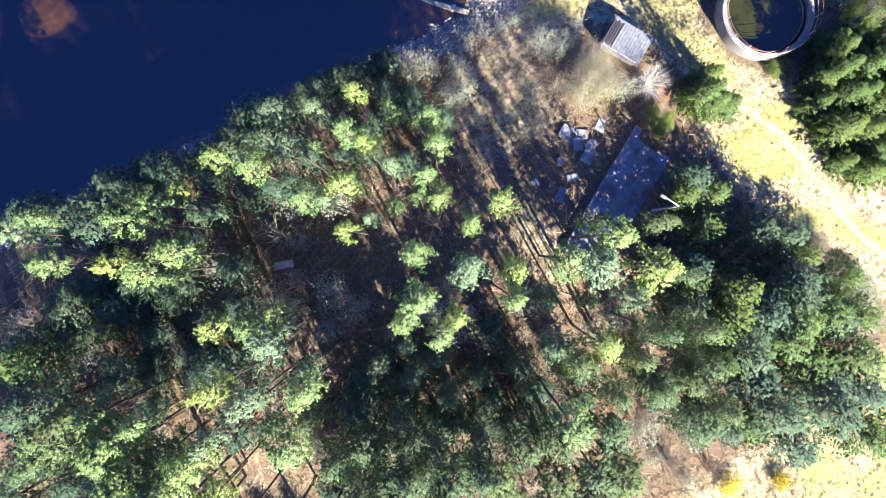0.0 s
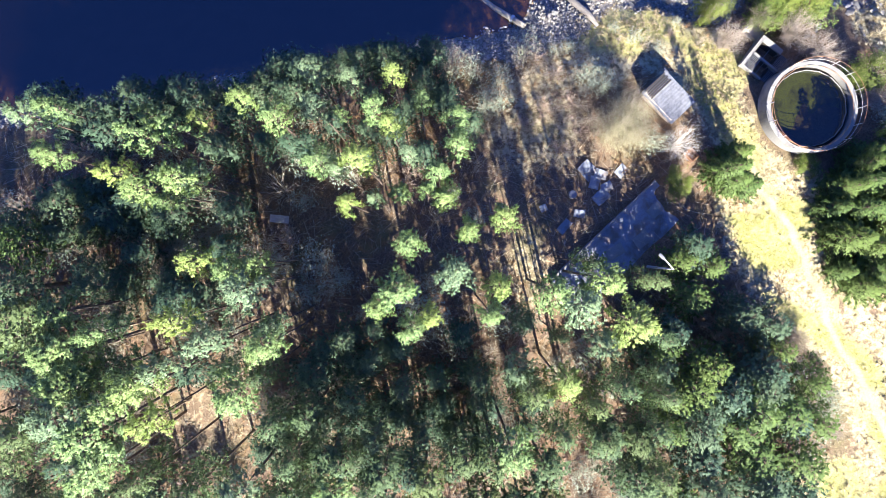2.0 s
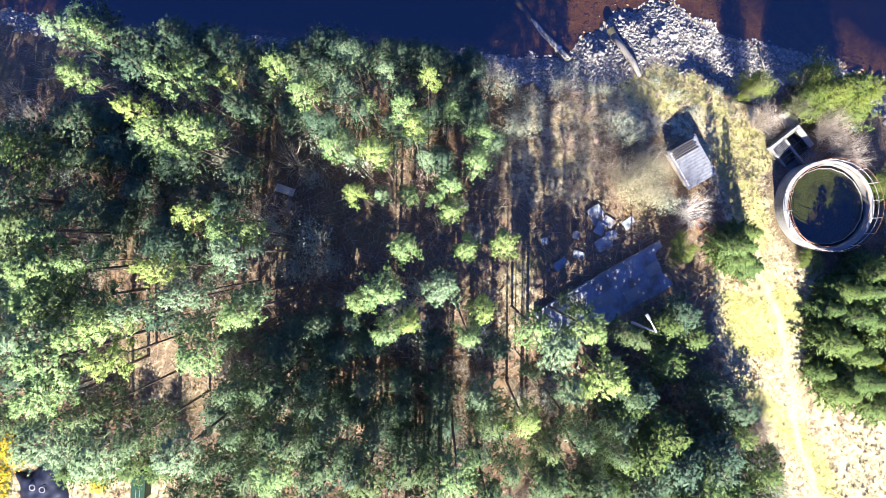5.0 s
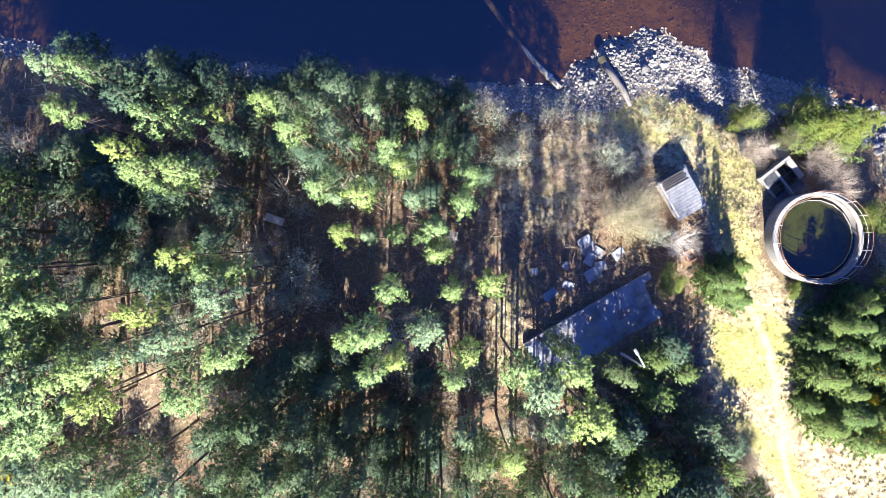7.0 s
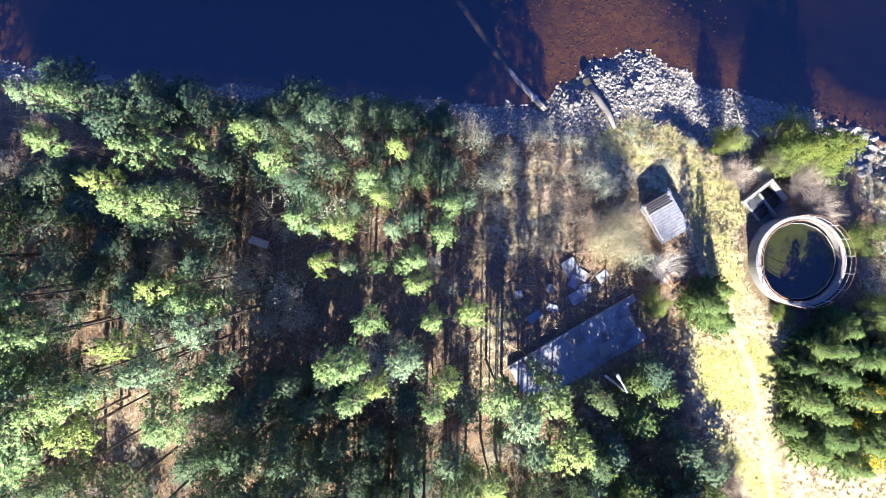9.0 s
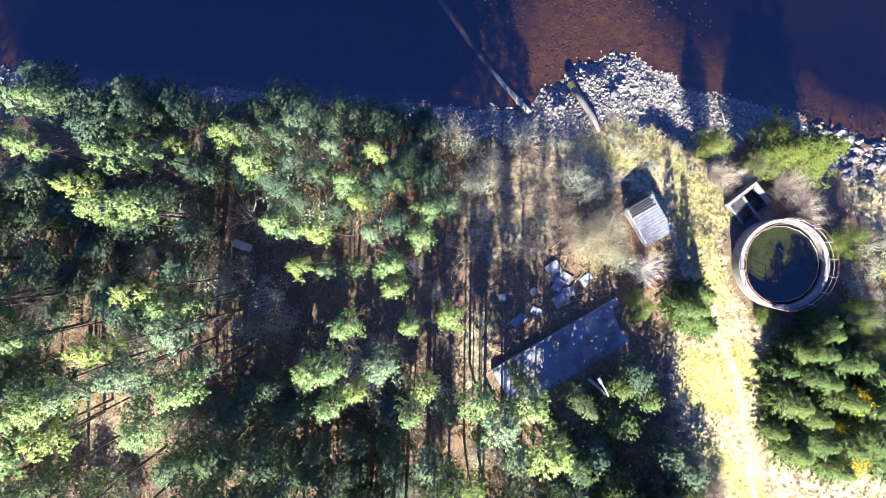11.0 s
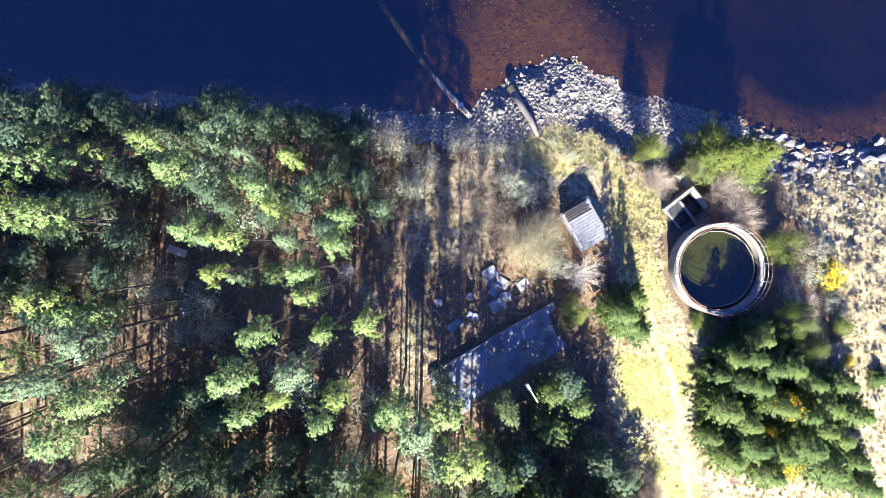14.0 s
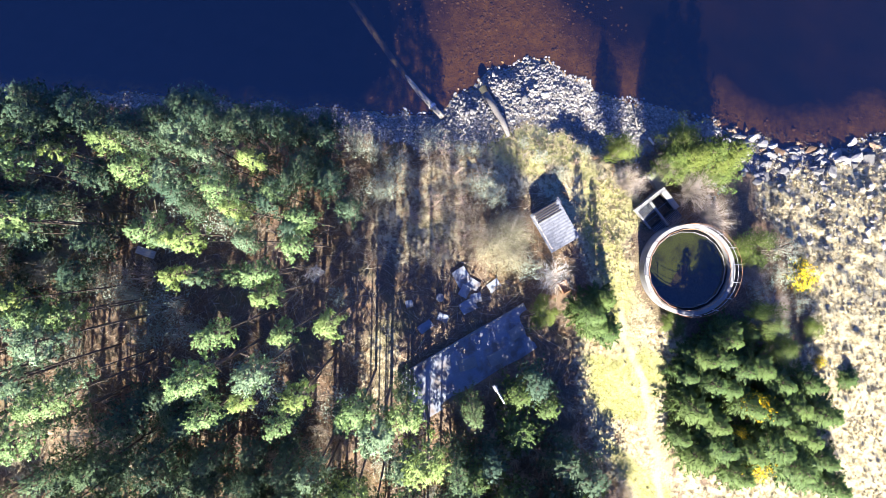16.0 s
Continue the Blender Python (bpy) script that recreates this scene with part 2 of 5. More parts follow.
def thing(name, label, category, group="", kind="", at=None):
    ob = tagged(new(name), label, category, group, kind)
    if at is not None:
        ob.matrix_basis = at
    return ob


def child(name, me, parent, label=""):
    ob = new(name, me)
    ob.parent = parent
    return tagged(ob, label)


def part(name, bm, material, parent, label="", smooth=False):
    """Links a bmesh as one mesh object under a thing or a part."""
    me = bpy.data.meshes.new(name)
    bm.to_mesh(me)
    bm.free()
    me.materials.append(material)
    if smooth:
        me.polygons.foreach_set("use_smooth", [True] * len(me.polygons))
    return child(name, me, parent, label)


def box(bm, size, m, bevel=0.0, cuts=0, wobble=0.0, seed=0):
    """A bevelled and, if asked, slightly worn block, added to bm."""
    made = bmesh.new()
    bmesh.ops.create_cube(made, size=1.0)
    for v in made.verts:
        v.co = Vector((v.co.x * size[0], v.co.y * size[1], v.co.z * size[2]))
    if bevel:
        bmesh.ops.bevel(made, geom=made.edges[:], offset=bevel, segments=2, affect="EDGES", profile=0.6)
    if cuts:
        bmesh.ops.subdivide_edges(made, edges=made.edges[:], cuts=cuts, use_grid_fill=True)
    if wobble:
        for v in made.verts:
            v.co += noise.noise_vector(v.co * 1.7 + Vector((seed * 3.1, 0, 0))) * wobble
    bmesh.ops.transform(made, matrix=m, verts=made.verts[:])
    tmp = bpy.data.meshes.new("tmp")
    made.to_mesh(tmp)
    made.free()
    bm.from_mesh(tmp)
    bpy.data.meshes.remove(tmp)
    return bm


def tubes(segs, sides=3):
    """Tapered tubes from rows of (start, end, start radius, end radius)."""
    segs = np.array(segs, float)
    a, b, ra, rb = segs[:, 0:3], segs[:, 3:6], segs[:, 6], segs[:, 7]
    d = b - a
    d /= np.linalg.norm(d, axis=1, keepdims=True) + 1e-9
    ref = np.where(np.abs(d[:, 2:3]) > 0.9, np.array([[1.0, 0, 0]]), np.array([[0, 0, 1.0]]))
    u = np.cross(d, ref)
    u /= np.linalg.norm(u, axis=1, keepdims=True) + 1e-9
    v = np.cross(d, u)
    ang = np.arange(sides) * 2 * np.pi / sides
    ring = u[:, None, :] * np.cos(ang)[None, :, None] + v[:, None, :] * np.sin(ang)[None, :, None]
    verts = np.concatenate([a[:, None] + ring * ra[:, None, None], b[:, None] + ring * rb[:, None, None]], 1).reshape(-1, 3)
    k = np.arange(sides)
    quad = np.stack([k, (k + 1) % sides, sides + (k + 1) % sides, sides + k], 1)
    faces = (np.arange(len(segs))[:, None, None] * 2 * sides + quad[None]).reshape(-1, 4)
    return verts, faces


def sweep(points, radii, sides=8, closed=False):
    """One unbroken tube along a line of points."""
    p = np.array(points, float)
    r = np.ones(len(p)) * radii
    along = np.roll(p, -1, 0) - np.roll(p, 1, 0)
    if not closed:
        along[0], along[-1] = p[1] - p[0], p[-1] - p[-2]
    along /= np.linalg.norm(along, axis=1, keepdims=True)
    u = np.cross(along, np.array([0.02, 0.01, 1.0]))
    u /= np.linalg.norm(u, axis=1, keepdims=True)
    v = np.cross(along, u)
    a = np.arange(sides) * 2 * np.pi / sides
    verts = p[:, None] + (u[:, None] * np.cos(a)[None, :, None] + v[:, None] * np.sin(a)[None, :, None]) * r[:, None, None]
    n = len(p)
    faces = [(i * sides + j, i * sides + (j + 1) % sides, (i + 1) % n * sides + (j + 1) % sides, (i + 1) % n * sides + j) for i in range(n if closed else n - 1) for j in range(sides)]
    verts = verts.reshape(-1, 3)
    if not closed:
        m = len(verts)
        verts = np.concatenate([verts, p[:1], p[-1:]])
        faces = [list(f) for f in faces] + [[m, (j + 1) % sides, j] for j in range(sides)] + [[m + 1, (n - 1) * sides + j, (n - 1) * sides + (j + 1) % sides] for j in range(sides)]
    return verts, faces


def round_line(r, z, n=72):
    return [(r * math.cos(2 * math.pi * k / n), r * math.sin(2 * math.pi * k / n), z) for k in range(n)]


def unit(v):
    return v / (np.linalg.norm(v, axis=-1, keepdims=True) + 1e-9)


def tufts(centres, rng, blades=9, length=0.15, width=0.05, lean=None, up=0.5, out=None):
    """Tufts of needles: thin pointed blades that spread from each centre and are shaded as one rounded tuft.
    out: for each tuft, the way in which its part of the crown faces."""
    n = len(centres)
    d = rng.normal(size=(n, blades, 3))
    d[..., 2] = np.abs(d[..., 2]) * 0.9 + up * 0.4
    if lean is not None:
        d += lean[:, None, :] * 0.7
    d = unit(d)
    face = np.array([0, 0, 0.9]) if out is None else out[:, None, :] * 0.95 + np.array([0, 0, 0.35])
    side = unit(np.cross(d, face + rng.normal(size=(n, blades, 3)) * 0.4))
    ln = length * rng.uniform(0.6, 1.2, (n, blades, 1))
    c = centres[:, None, :]
    verts = np.stack([c + d * ln * 0.15 - side * width / 2, c + d * ln * 0.15 + side * width / 2, c + d * ln], 2).reshape(-1, 3)
    nor = unit(d * 0.45 + face + rng.normal(size=(n, blades, 3)) * 0.1)
    return verts, np.arange(n * blades * 3).reshape(-1, 3), np.repeat(nor, 3, axis=1).reshape(-1, 3)


def leaves(centres, rng, size=0.1, flat=0.5, middle=(0, 0, 0.7)):
    """Small four-cornered leaves, shaded by the side of the bush on which they grow."""
    n = len(centres)
    face = unit(centres - np.array(middle)) * 0.8 + np.array([0, 0, 0.3])
    nor = unit(face + rng.normal(size=(n, 3)) * 0.55 + np.array([0, 0, flat * 0.5]))
    u = unit(np.cross(nor, rng.normal(size=(n, 3))))
    v = np.cross(nor, u)
    s = size * rng.uniform(0.6, 1.3, (n, 1))
    verts = np.stack([centres - u * s, centres - v * s * 0.5, centres + u * s, centres + v * s * 0.5], 1).reshape(-1, 3)
    face = unit(face + nor * 0.6)
    return verts, np.arange(n * 4).reshape(-1, 4), np.repeat(face, 4, axis=0)


# ---- ground and river ----
WATER = -4.3
SHORE_X = (-60, -40, -33.0, -28.7, -24.2, -14.3, -9.1, -4.8, 0.9, 4.8, 9.6, 10.8, 11.5, 14.6, 15.9, 18.5, 20.3, 23.0, 24.8, 28.4, 32.9, 35.6, 37.4, 41.9, 45.9, 70)
SHORE_Y = (22, 20.2, 18.9, 18.0, 17.4, 16.9, 16.7, 16.2, 15.9, 15.3, 15.1, 15.7, 16.3, 18.5, 19.3, 19.8, 18.6, 17.1, 16.2, 15.9, 14.4, 13.0, 12.5, 12.5, 13.8, 16)
PATH_Y = (-60, -30, -15.8, -14.0, -11.3, -10, -8.3, -7, -5.7, -4.6, -3.3, -2.4, -1.6, 0.5, 4)
PATH_X = (31, 30, 27.2, 26.4, 25.85, 26.0, 25.45, 25.5, 25.05, 25.0, 24.3, 24.1, 23.6, 23.4, 23.2)


def field(x, y, f, seed):
    """Smooth pseudo-random waves, about -1 to 1."""
    r = np.random.RandomState(seed)
    out = 0
    for k in range(6):
        a, ph, g = r.uniform(0, 6.28), r.uniform(0, 6.28), f * r.uniform(0.6, 2.2)
        out = out + np.sin((x * np.cos(a) + y * np.sin(a)) * g + ph)
    return out / 3.0


def shore_distance(x, y):
    line = sum(np.interp(x + k, SHORE_X, SHORE_Y) for k in (-1.2, -0.6, 0.0, 0.6, 1.2)) / 5
    return line + 0.3 * field(x, y, 1.3, 3) + 0.12 * field(x, y, 4.0, 4) - y


def ground_z(x, y):
    x, y = np.asarray(x, float), np.asarray(y, float)
    d = shore_distance(x, y)
    land = np.interp(d, (0, 1.2, 4, 7, 12, 17, 300), (-4.3, -3.5, -2.4, -1.5, -0.45, 0.0, 0.0))
    step = np.interp(d + 0.3 * field(x, y, 1.1, 6), (0, 3.4, 5.0, 5.7, 7.2, 12, 17, 300), (-4.3, -3.4, -2.9, -1.85, -1.45, -0.45, 0.0, 0.0))
    cut = np.clip((x - 17.5) / 3, 0, 1) * np.clip((27.5 - x) / 2.5, 0, 1)
    land = land * (1 - cut) + step * cut
    east = np.clip((x - 28) / 5, 0, 1)
    land = land * (1 - east) + east * np.interp(d, (0, 1.5, 4, 13, 18, 300), (-4.3, -3.7, -2.7, -0.6, 0.0, 0.0))
    ramp = np.clip(0.06 * (x - 16), 0, 1.0) * np.clip(d / 12, 0, 1)
    shallow = np.exp(-(((x - 14) / 6.5) ** 2))
    bed = np.interp(-d, (0, 3, 8, 20, 60, 75, 400), (-4.3, -4.75, -5.6, -7.0, -7.0, 2.0, 10.0))
    bed = np.where(d > -30, -4.3 + (bed + 4.3) * (1 - 0.55 * shallow - 0.2 * np.clip((x - 21) / 6, 0, 1) + 0.35 * np.clip((x - 18) / 6, 0, 1) + 0.45 * np.clip((x - 29) / 5, 0, 1) + 4.0 * np.clip((7 - x) / 4, 0, 1) * np.clip((x + 31) / 3, 0, 1)), bed)
    shoal = np.clip(np.exp(-(((x + 18) / 7) ** 2) - ((y - 31.5) / 3.2) ** 2) * (1.0 + 0.5 * field(x, y, 0.6, 9)), 0, 1)
    bed = bed + (-4.72 - bed) * shoal
    rough = 0.10 * field(x, y, 0.8, 5) + 0.05 * field(x, y, 2.6, 8)
    crag = np.clip((x - 33) / 3, 0, 1) * np.clip(d / 2, 0, 1) * np.clip((y + 12) / 4, 0, 1)
    mound = np.clip((x - 31) / 3, 0, 1) * np.clip((d - 1.5) / 2, 0, 1) * np.clip((y + 16) / 4, 0, 1)
    rough = rough + mound * 0.22 * (np.abs(field(x, y, 2.1, 14)) + 0.6 * np.abs(field(x, y, 4.2, 15)) - 0.6)
    rough = rough * np.where(d > 0, 1, 0.25) + crag * (0.16 * field(x, y, 3.0, 11) + 0.1 * field(x, y, 6.0, 12))
    c, s = math.cos(0.5217), math.sin(0.5217)
    u, v = (x - 12.76) * c + (y + 3.24) * s, -(x - 12.76) * s + (y + 3.24) * c
    drift = np.clip(np.maximum((-1.15 - v) / 0.5, (u - 4.3) / 0.5) + 0.8 * field(x, y, 1.5, 70), 0, 1)
    drift = 0.62 * drift * np.clip((1.6 - v) / 0.4, 0, 1) * np.clip((v + 4.0) / 1.2, 0, 1) * np.clip((6.9 - u) / 1.2, 0, 1) * np.clip((u + 5) / 2, 0, 1)
    return np.where(d > 0, land + ramp, bed) + np.maximum(rough * np.clip(np.abs(d) / 1.5, 0.15, 1), drift)


def zg(x, y):
    return float(ground_z(x, y))


def masks(x, y):
    d = shore_distance(x, y)
    edge_l = np.interp(y, (-40, -15, -12.5, -9, -5.7, -1.6, 0.8, 3.6, 8, 10, 11.5, 13, 16), (29.5, 25.8, 24.0, 21.8, 21.0, 20.6, 22.4, 21.6, 19.8, 17.5, 14.5, 12, 11))
    edge_r = np.interp(y, (-40, -15, -12, -9, -5.7, -2.5, 0, 1.5, 5, 7, 13), (36, 28.6, 27.3, 26.9, 26.8, 26.4, 26.0, 24.6, 24.2, 25, 25.5))
    grass = np.clip(np.minimum(x - edge_l, edge_r - x) / np.interp(y, (6, 9), (2.0, 4.5)) + 0.5, 0, 1) * np.clip((d - 2.5) / 4, 0, 1)
    inside = grass
    grass = inside * np.clip(0.72 + 0.75 * field(x, y, 0.9, 60), 0.1, 1)
    track = np.clip(1.0 - np.abs(x - np.interp(y, PATH_Y, PATH_X)) / 0.40, 0, 1) * np.clip((1.5 - y) / 1.5, 0, 1)
    wide = np.interp(x, (-60, 3, 10, 15, 22, 26, 30, 34, 40, 70), (1.0, 1.4, 3.2, 5.5, 5.5, 4.2, 2.2, 3.0, 1.5, 1.5))
    gravel = np.clip((wide - d) / 1.0 + 0.5, 0, 1)
    slope = np.clip((x - np.interp(y, (-40, -14, -9, -2, 4, 8, 14), (34, 28.4, 28.6, 36, 36.5, 33.5, 34))) / 2.0, 0, 1)
    south = np.maximum(np.clip((-13.0 - y) / 2, 0, 1) * np.clip((-17 - x) / 3, 0, 1), np.clip(1.3 - ((x + 19.5) / 3.6) ** 2 - ((y + 8.8) / 2.8) ** 2, 0, 0.36))
    far = np.clip((-20.5 - 0.15 * (20 - x) - y) / 3.0, 0, 1)
    grass, south = np.maximum(grass, far * (0.5 + 0.5 * field(x, y, 0.7, 50))), np.maximum(south, far * 0.8)
    verge = np.clip(1 - np.abs(x - (edge_r + 0.8)) / 1.6, 0, 1) * np.clip((1 - y) / 2, 0, 1)
    verge = np.maximum(verge, np.clip(1 - np.abs(x - edge_l) / 1.3, 0, 1) * 0.9)
    bank = 0.85 * np.clip(1 - ((x - 14.0) / 5.5) ** 2, 0, 1) * np.clip(1 - ((y - 10.8) / 2.6) ** 2, 0, 1) ** 0.5
    bank = np.maximum(bank, 0.55 * np.clip(1.4 - ((x - 9.0) / 4.5) ** 2 - ((y - 7.5) / 5.0) ** 2, 0, 1))
    # No bank here: pale straw painted in for sun on the litter.
    bank = np.maximum(bank, 0.45 * np.clip(1.4 - ((x - 6.0) / 2.0) ** 2 - ((y + 3.2) / 3.2) ** 2, 0, 1))
    return grass, track, gravel, np.maximum(np.maximum(np.maximum(slope, south), np.maximum(verge, bank)), inside * 0.85)


def build_ground():
    def axis(lo, hi, step, far):
        core = np.arange(lo, hi + step / 2, step)
        g = step * 1.5 ** np.arange(1, 22)
        g = np.cumsum(g)
        g = g[g < far]
        return np.concatenate([(lo - g)[::-1], core, hi + g])

    xs, ys = axis(-36, 52, 0.45, 1800), axis(-36, 34, 0.45, 1800)
    xs = np.concatenate([xs[xs < 21], np.arange(21, 46, 0.18), xs[xs > 46.1]])
    ys = np.concatenate([ys[ys < -12], np.arange(-12, 14, 0.28), ys[ys > 14.1]])
    gx, gy = np.meshgrid(xs, ys)
    gz = ground_z(gx, gy)
    verts = np.stack([gx, gy, gz], 2).reshape(-1, 3)
    w, h = len(xs), len(ys)
    i = (np.arange(h - 1)[:, None] * w + np.arange(w - 1)[None]).reshape(-1)
    me = mesh_of("ground", verts, np.stack([i, i + 1, i + w + 1, i + w], 1), M_GROUND, True)
    for name, values in zip(("grass", "track", "gravel", "slope"), masks(gx.reshape(-1), gy.reshape(-1))):
        at = me.attributes.new(name, "FLOAT", "POINT")
        at.data.foreach_set("value", values.astype(np.float32))
    tagged(new("ground", me), "forest floor of brown needle litter with yellow-green grass strip", "ground", kind="structure")


build_ground()


def build_river():
    xs = np.array([-1800, -60, -30, 0, 30, 60, 1800.0])
    verts = [(x, y, WATER) for x in xs for y in (8.0, 90.0)]
    faces = [(2 * k, 2 * k + 2, 2 * k + 3, 2 * k + 1) for k in range(len(xs) - 1)]
    tagged(new("water", mesh_of("water", verts, faces, M_WATER)), "calm dark blue river over a brown bed", "river", kind="structure")


build_river()


# ---- trees ----
def pine_meshes(seed):
    """A tall slender pine, 15 m high with a crown 1 m in radius."""
    rng = np.random.RandomState(seed)
    H = 15.0
    bend = rng.uniform(-0.12, 0.12, 2)
    zs = np.linspace(-0.4, H * 0.97, 8)

    def axis(z):
        return np.array([bend[0] * np.sin(z / H * 3.1), bend[1] * np.sin(z / H * 3.1), z])

    segs = [(*axis(a), *axis(b), 0.095 * (1 - 0.8 * a / H), 0.095 * (1 - 0.8 * b / H)) for a, b in zip(zs[:-1], zs[1:])]
    trunk = mesh_of("trunk", *tubes(segs, 7), M_BARK, True)
    limbs, cen, lean = [], [], []
    count, turn = 27, rng.uniform(0, 6.28)
    heavy = rng.uniform(0, 6.28)
    for k in range(count):
        u = k / (count - 1)
        z = H * (0.70 + 0.26 * u)
        reach = (0.34 + 0.62 * math.sin(math.pi * min(1, 0.38 + 0.62 * u))) * rng.uniform(0.72, 1.22)
        a = turn + k * 2.4 + rng.uniform(-0.4, 0.4)
        reach *= 1 + 0.22 * math.cos(a - heavy)
        rise = rng.uniform(0.35, 0.75) * reach
        p0 = axis(z)
        out = np.array([math.cos(a), math.sin(a), 0])
        p1 = p0 + out * reach * 0.6 + np.array([0, 0, rise * 0.4])
        p2 = p0 + out * reach + np.array([0, 0, rise])
        limbs += [(*p0, *p1, 0.028, 0.018), (*p1, *p2, 0.018, 0.008)]
        m = int(9 + 15 * reach)
        s = np.where(rng.uniform(size=m) < 0.6, rng.normal(0.92, 0.12, m), rng.uniform(0.35, 1.0, m))
        pos = p0 + (p2 - p0) * s[:, None] + rng.normal(size=(m, 3)) * np.array([0.13, 0.13, 0.10])
        cen.append(pos)
        lean.append(np.tile(out * 0.4 + np.array([0, 0, 0.6]), (m, 1)))
    top = axis(H * 0.97) + rng.normal(size=(26, 3)) * np.array([0.16, 0.16, 0.16])
    cen.append(top)
    lean.append(np.tile(np.array([0, 0, 1.0]), (26, 1)))
    for k in range(18):
        z = H * rng.uniform(0.22, 0.66)
        a, ln = rng.uniform(0, 6.28), rng.uniform(0.35, 1.0)
        p0 = axis(z)
        p1 = p0 + np.array([math.cos(a), math.sin(a), rng.uniform(-0.5, 0.4)]) * ln
        limbs.append((*p0, *p1, 0.016, 0.006))
    cen = np.concatenate(cen)
    crown = tufts(cen, rng, 10, 0.155, 0.065, np.concatenate(lean), out=unit((cen - np.array([0, 0, H * 0.80])) * np.array([1, 1, 0.5])))
    return trunk, mesh_of("branchwork", *tubes(limbs, 3), M_BARK), crown


def young_meshes(seed, H=8.0, low=0.30, count=46):
    """A bushier tree with a crown 1 m in radius, green from low down."""
    rng = np.random.RandomState(seed)
    segs = [(0, 0, -0.4, 0, 0, H * 0.5, 0.09, 0.05), (0, 0, H * 0.5, 0, 0, H * 0.98, 0.05, 0.012)]
    trunk = mesh_of("trunk", *tubes(segs, 6), M_BARK, True)
    limbs, cen, lean = [], [], []
    turn = rng.uniform(0, 6.28)
    for k in range(count):
        u = k / (count - 1)
        z = H * (low + (0.96 - low) * u)
        reach = (1.15 * (1 - u) ** 0.6 + 0.12) * rng.uniform(0.6, 1.15)
        a = turn + k * 2.4 + rng.uniform(-0.5, 0.5)
        out = np.array([math.cos(a), math.sin(a), rng.uniform(0.1, 0.5)])
        p0 = np.array([0, 0, z])
        p1 = p0 + out * reach
        limbs.append((*p0, *p1, 0.02, 0.006))
        m = int(6 + 11 * reach)
        s = rng.beta(2.2, 1.1, m)
        cen.append(p0 + (p1 - p0) * s[:, None] + rng.normal(size=(m, 3)) * np.array([0.14, 0.14, 0.08]))
        lean.append(np.tile(out * 0.6, (m, 1)))
    return trunk, mesh_of("branchwork", *tubes(limbs, 3), M_BARK), tufts(np.concatenate(cen), rng, 6, 0.15, 0.066, np.concatenate(lean), out=unit((np.concatenate(cen) - np.array([0, 0, H * (low + 0.3)])) * np.array([1, 1, 3.0 / H])))


def spruce_meshes(seed):
    """A spruce, 8 m high and 1.4 m in radius, with drooping sprays."""
    rng = np.random.RandomState(seed)
    H, R = 8.0, 1.4
    trunk = mesh_of("trunk", *tubes([(0, 0, -0.4, 0, 0, H * 0.98, 0.11, 0.012)], 7), M_BARK, True)
    limbs, cen, lean = [], [], []
    levels = 20
    for k in range(levels):
        u = k / (levels - 1)
        z = H * (0.08 + 0.9 * u)
        whorl = max(4, int(7 * (1 - u) + 3))
        first = rng.uniform(0, 6.28)
        for j in range(whorl):
            reach = (R * (1 - u) ** 0.85 + 0.1) * rng.uniform(0.55, 1.25)
            a = first + (j + rng.uniform(-0.25, 0.25)) * 6.283 / whorl
            out = np.array([math.cos(a), math.sin(a), -0.12 + 0.5 * u])
            side = np.array([-math.sin(a), math.cos(a), 0])
            p0, p1 = np.array([0, 0, z]), np.array([0, 0, z]) + out * reach
            limbs.append((*p0, *p1, 0.018, 0.005))
            m = int(5 + 11 * reach)
            s = rng.uniform(0.3, 1.0, m)
            spread = (1.05 - s) * 0.22 + 0.04
            off = side[None] * (rng.choice([-1, 1], m) * spread * rng.uniform(0.2, 1, m))[:, None]
            cen.append(p0 + (p1 - p0) * s[:, None] + off)
            lean.append(np.tile(out * 2.0, (m, 1)) + off * 4)
    crown = tufts(np.concatenate(cen), rng, 5, 0.21, 0.06, np.concatenate(lean), 0.1, out=0.5 * unit((np.concatenate(cen) - np.array([0, 0, 2.5])) * np.array([1, 1, 0.35])))
    return trunk, mesh_of("branchwork", *tubes(limbs, 3), M_BARK), crown


def shrub_skeleton(rng, stems, height, radius, thick):
    segs, tips = [], []
    for k in range(stems):
        a, tilt = rng.uniform(0, 6.28), math.sqrt(rng.uniform(0, 1))
        p = np.array([rng.normal() * 0.12, rng.normal() * 0.12, -0.1])
        goal = np.array([math.cos(a) * radius * tilt, math.sin(a) * radius * tilt, height * rng.uniform(0.65, 1.0) * (1 - 0.35 * tilt)])
        q = p + (goal - p) * 0.5 + np.array([0, 0, height * 0.14]) + rng.normal(size=3) * 0.06
        segs += [(*p, *q, thick, thick * 0.7), (*q, *goal, thick * 0.7, thick * 0.3)]
        for j in range(4):
            s = rng.uniform(0.1, 1.0)
            b = q + (goal - q) * s
            e = b + (goal - p) * rng.uniform(0.08, 0.25) + rng.normal(size=3) * radius * 0.2
            segs.append((*b, *e, thick * 0.45, thick * 0.15))
            tips.append(e)
        tips.append(goal)
    return segs, np.array(tips)


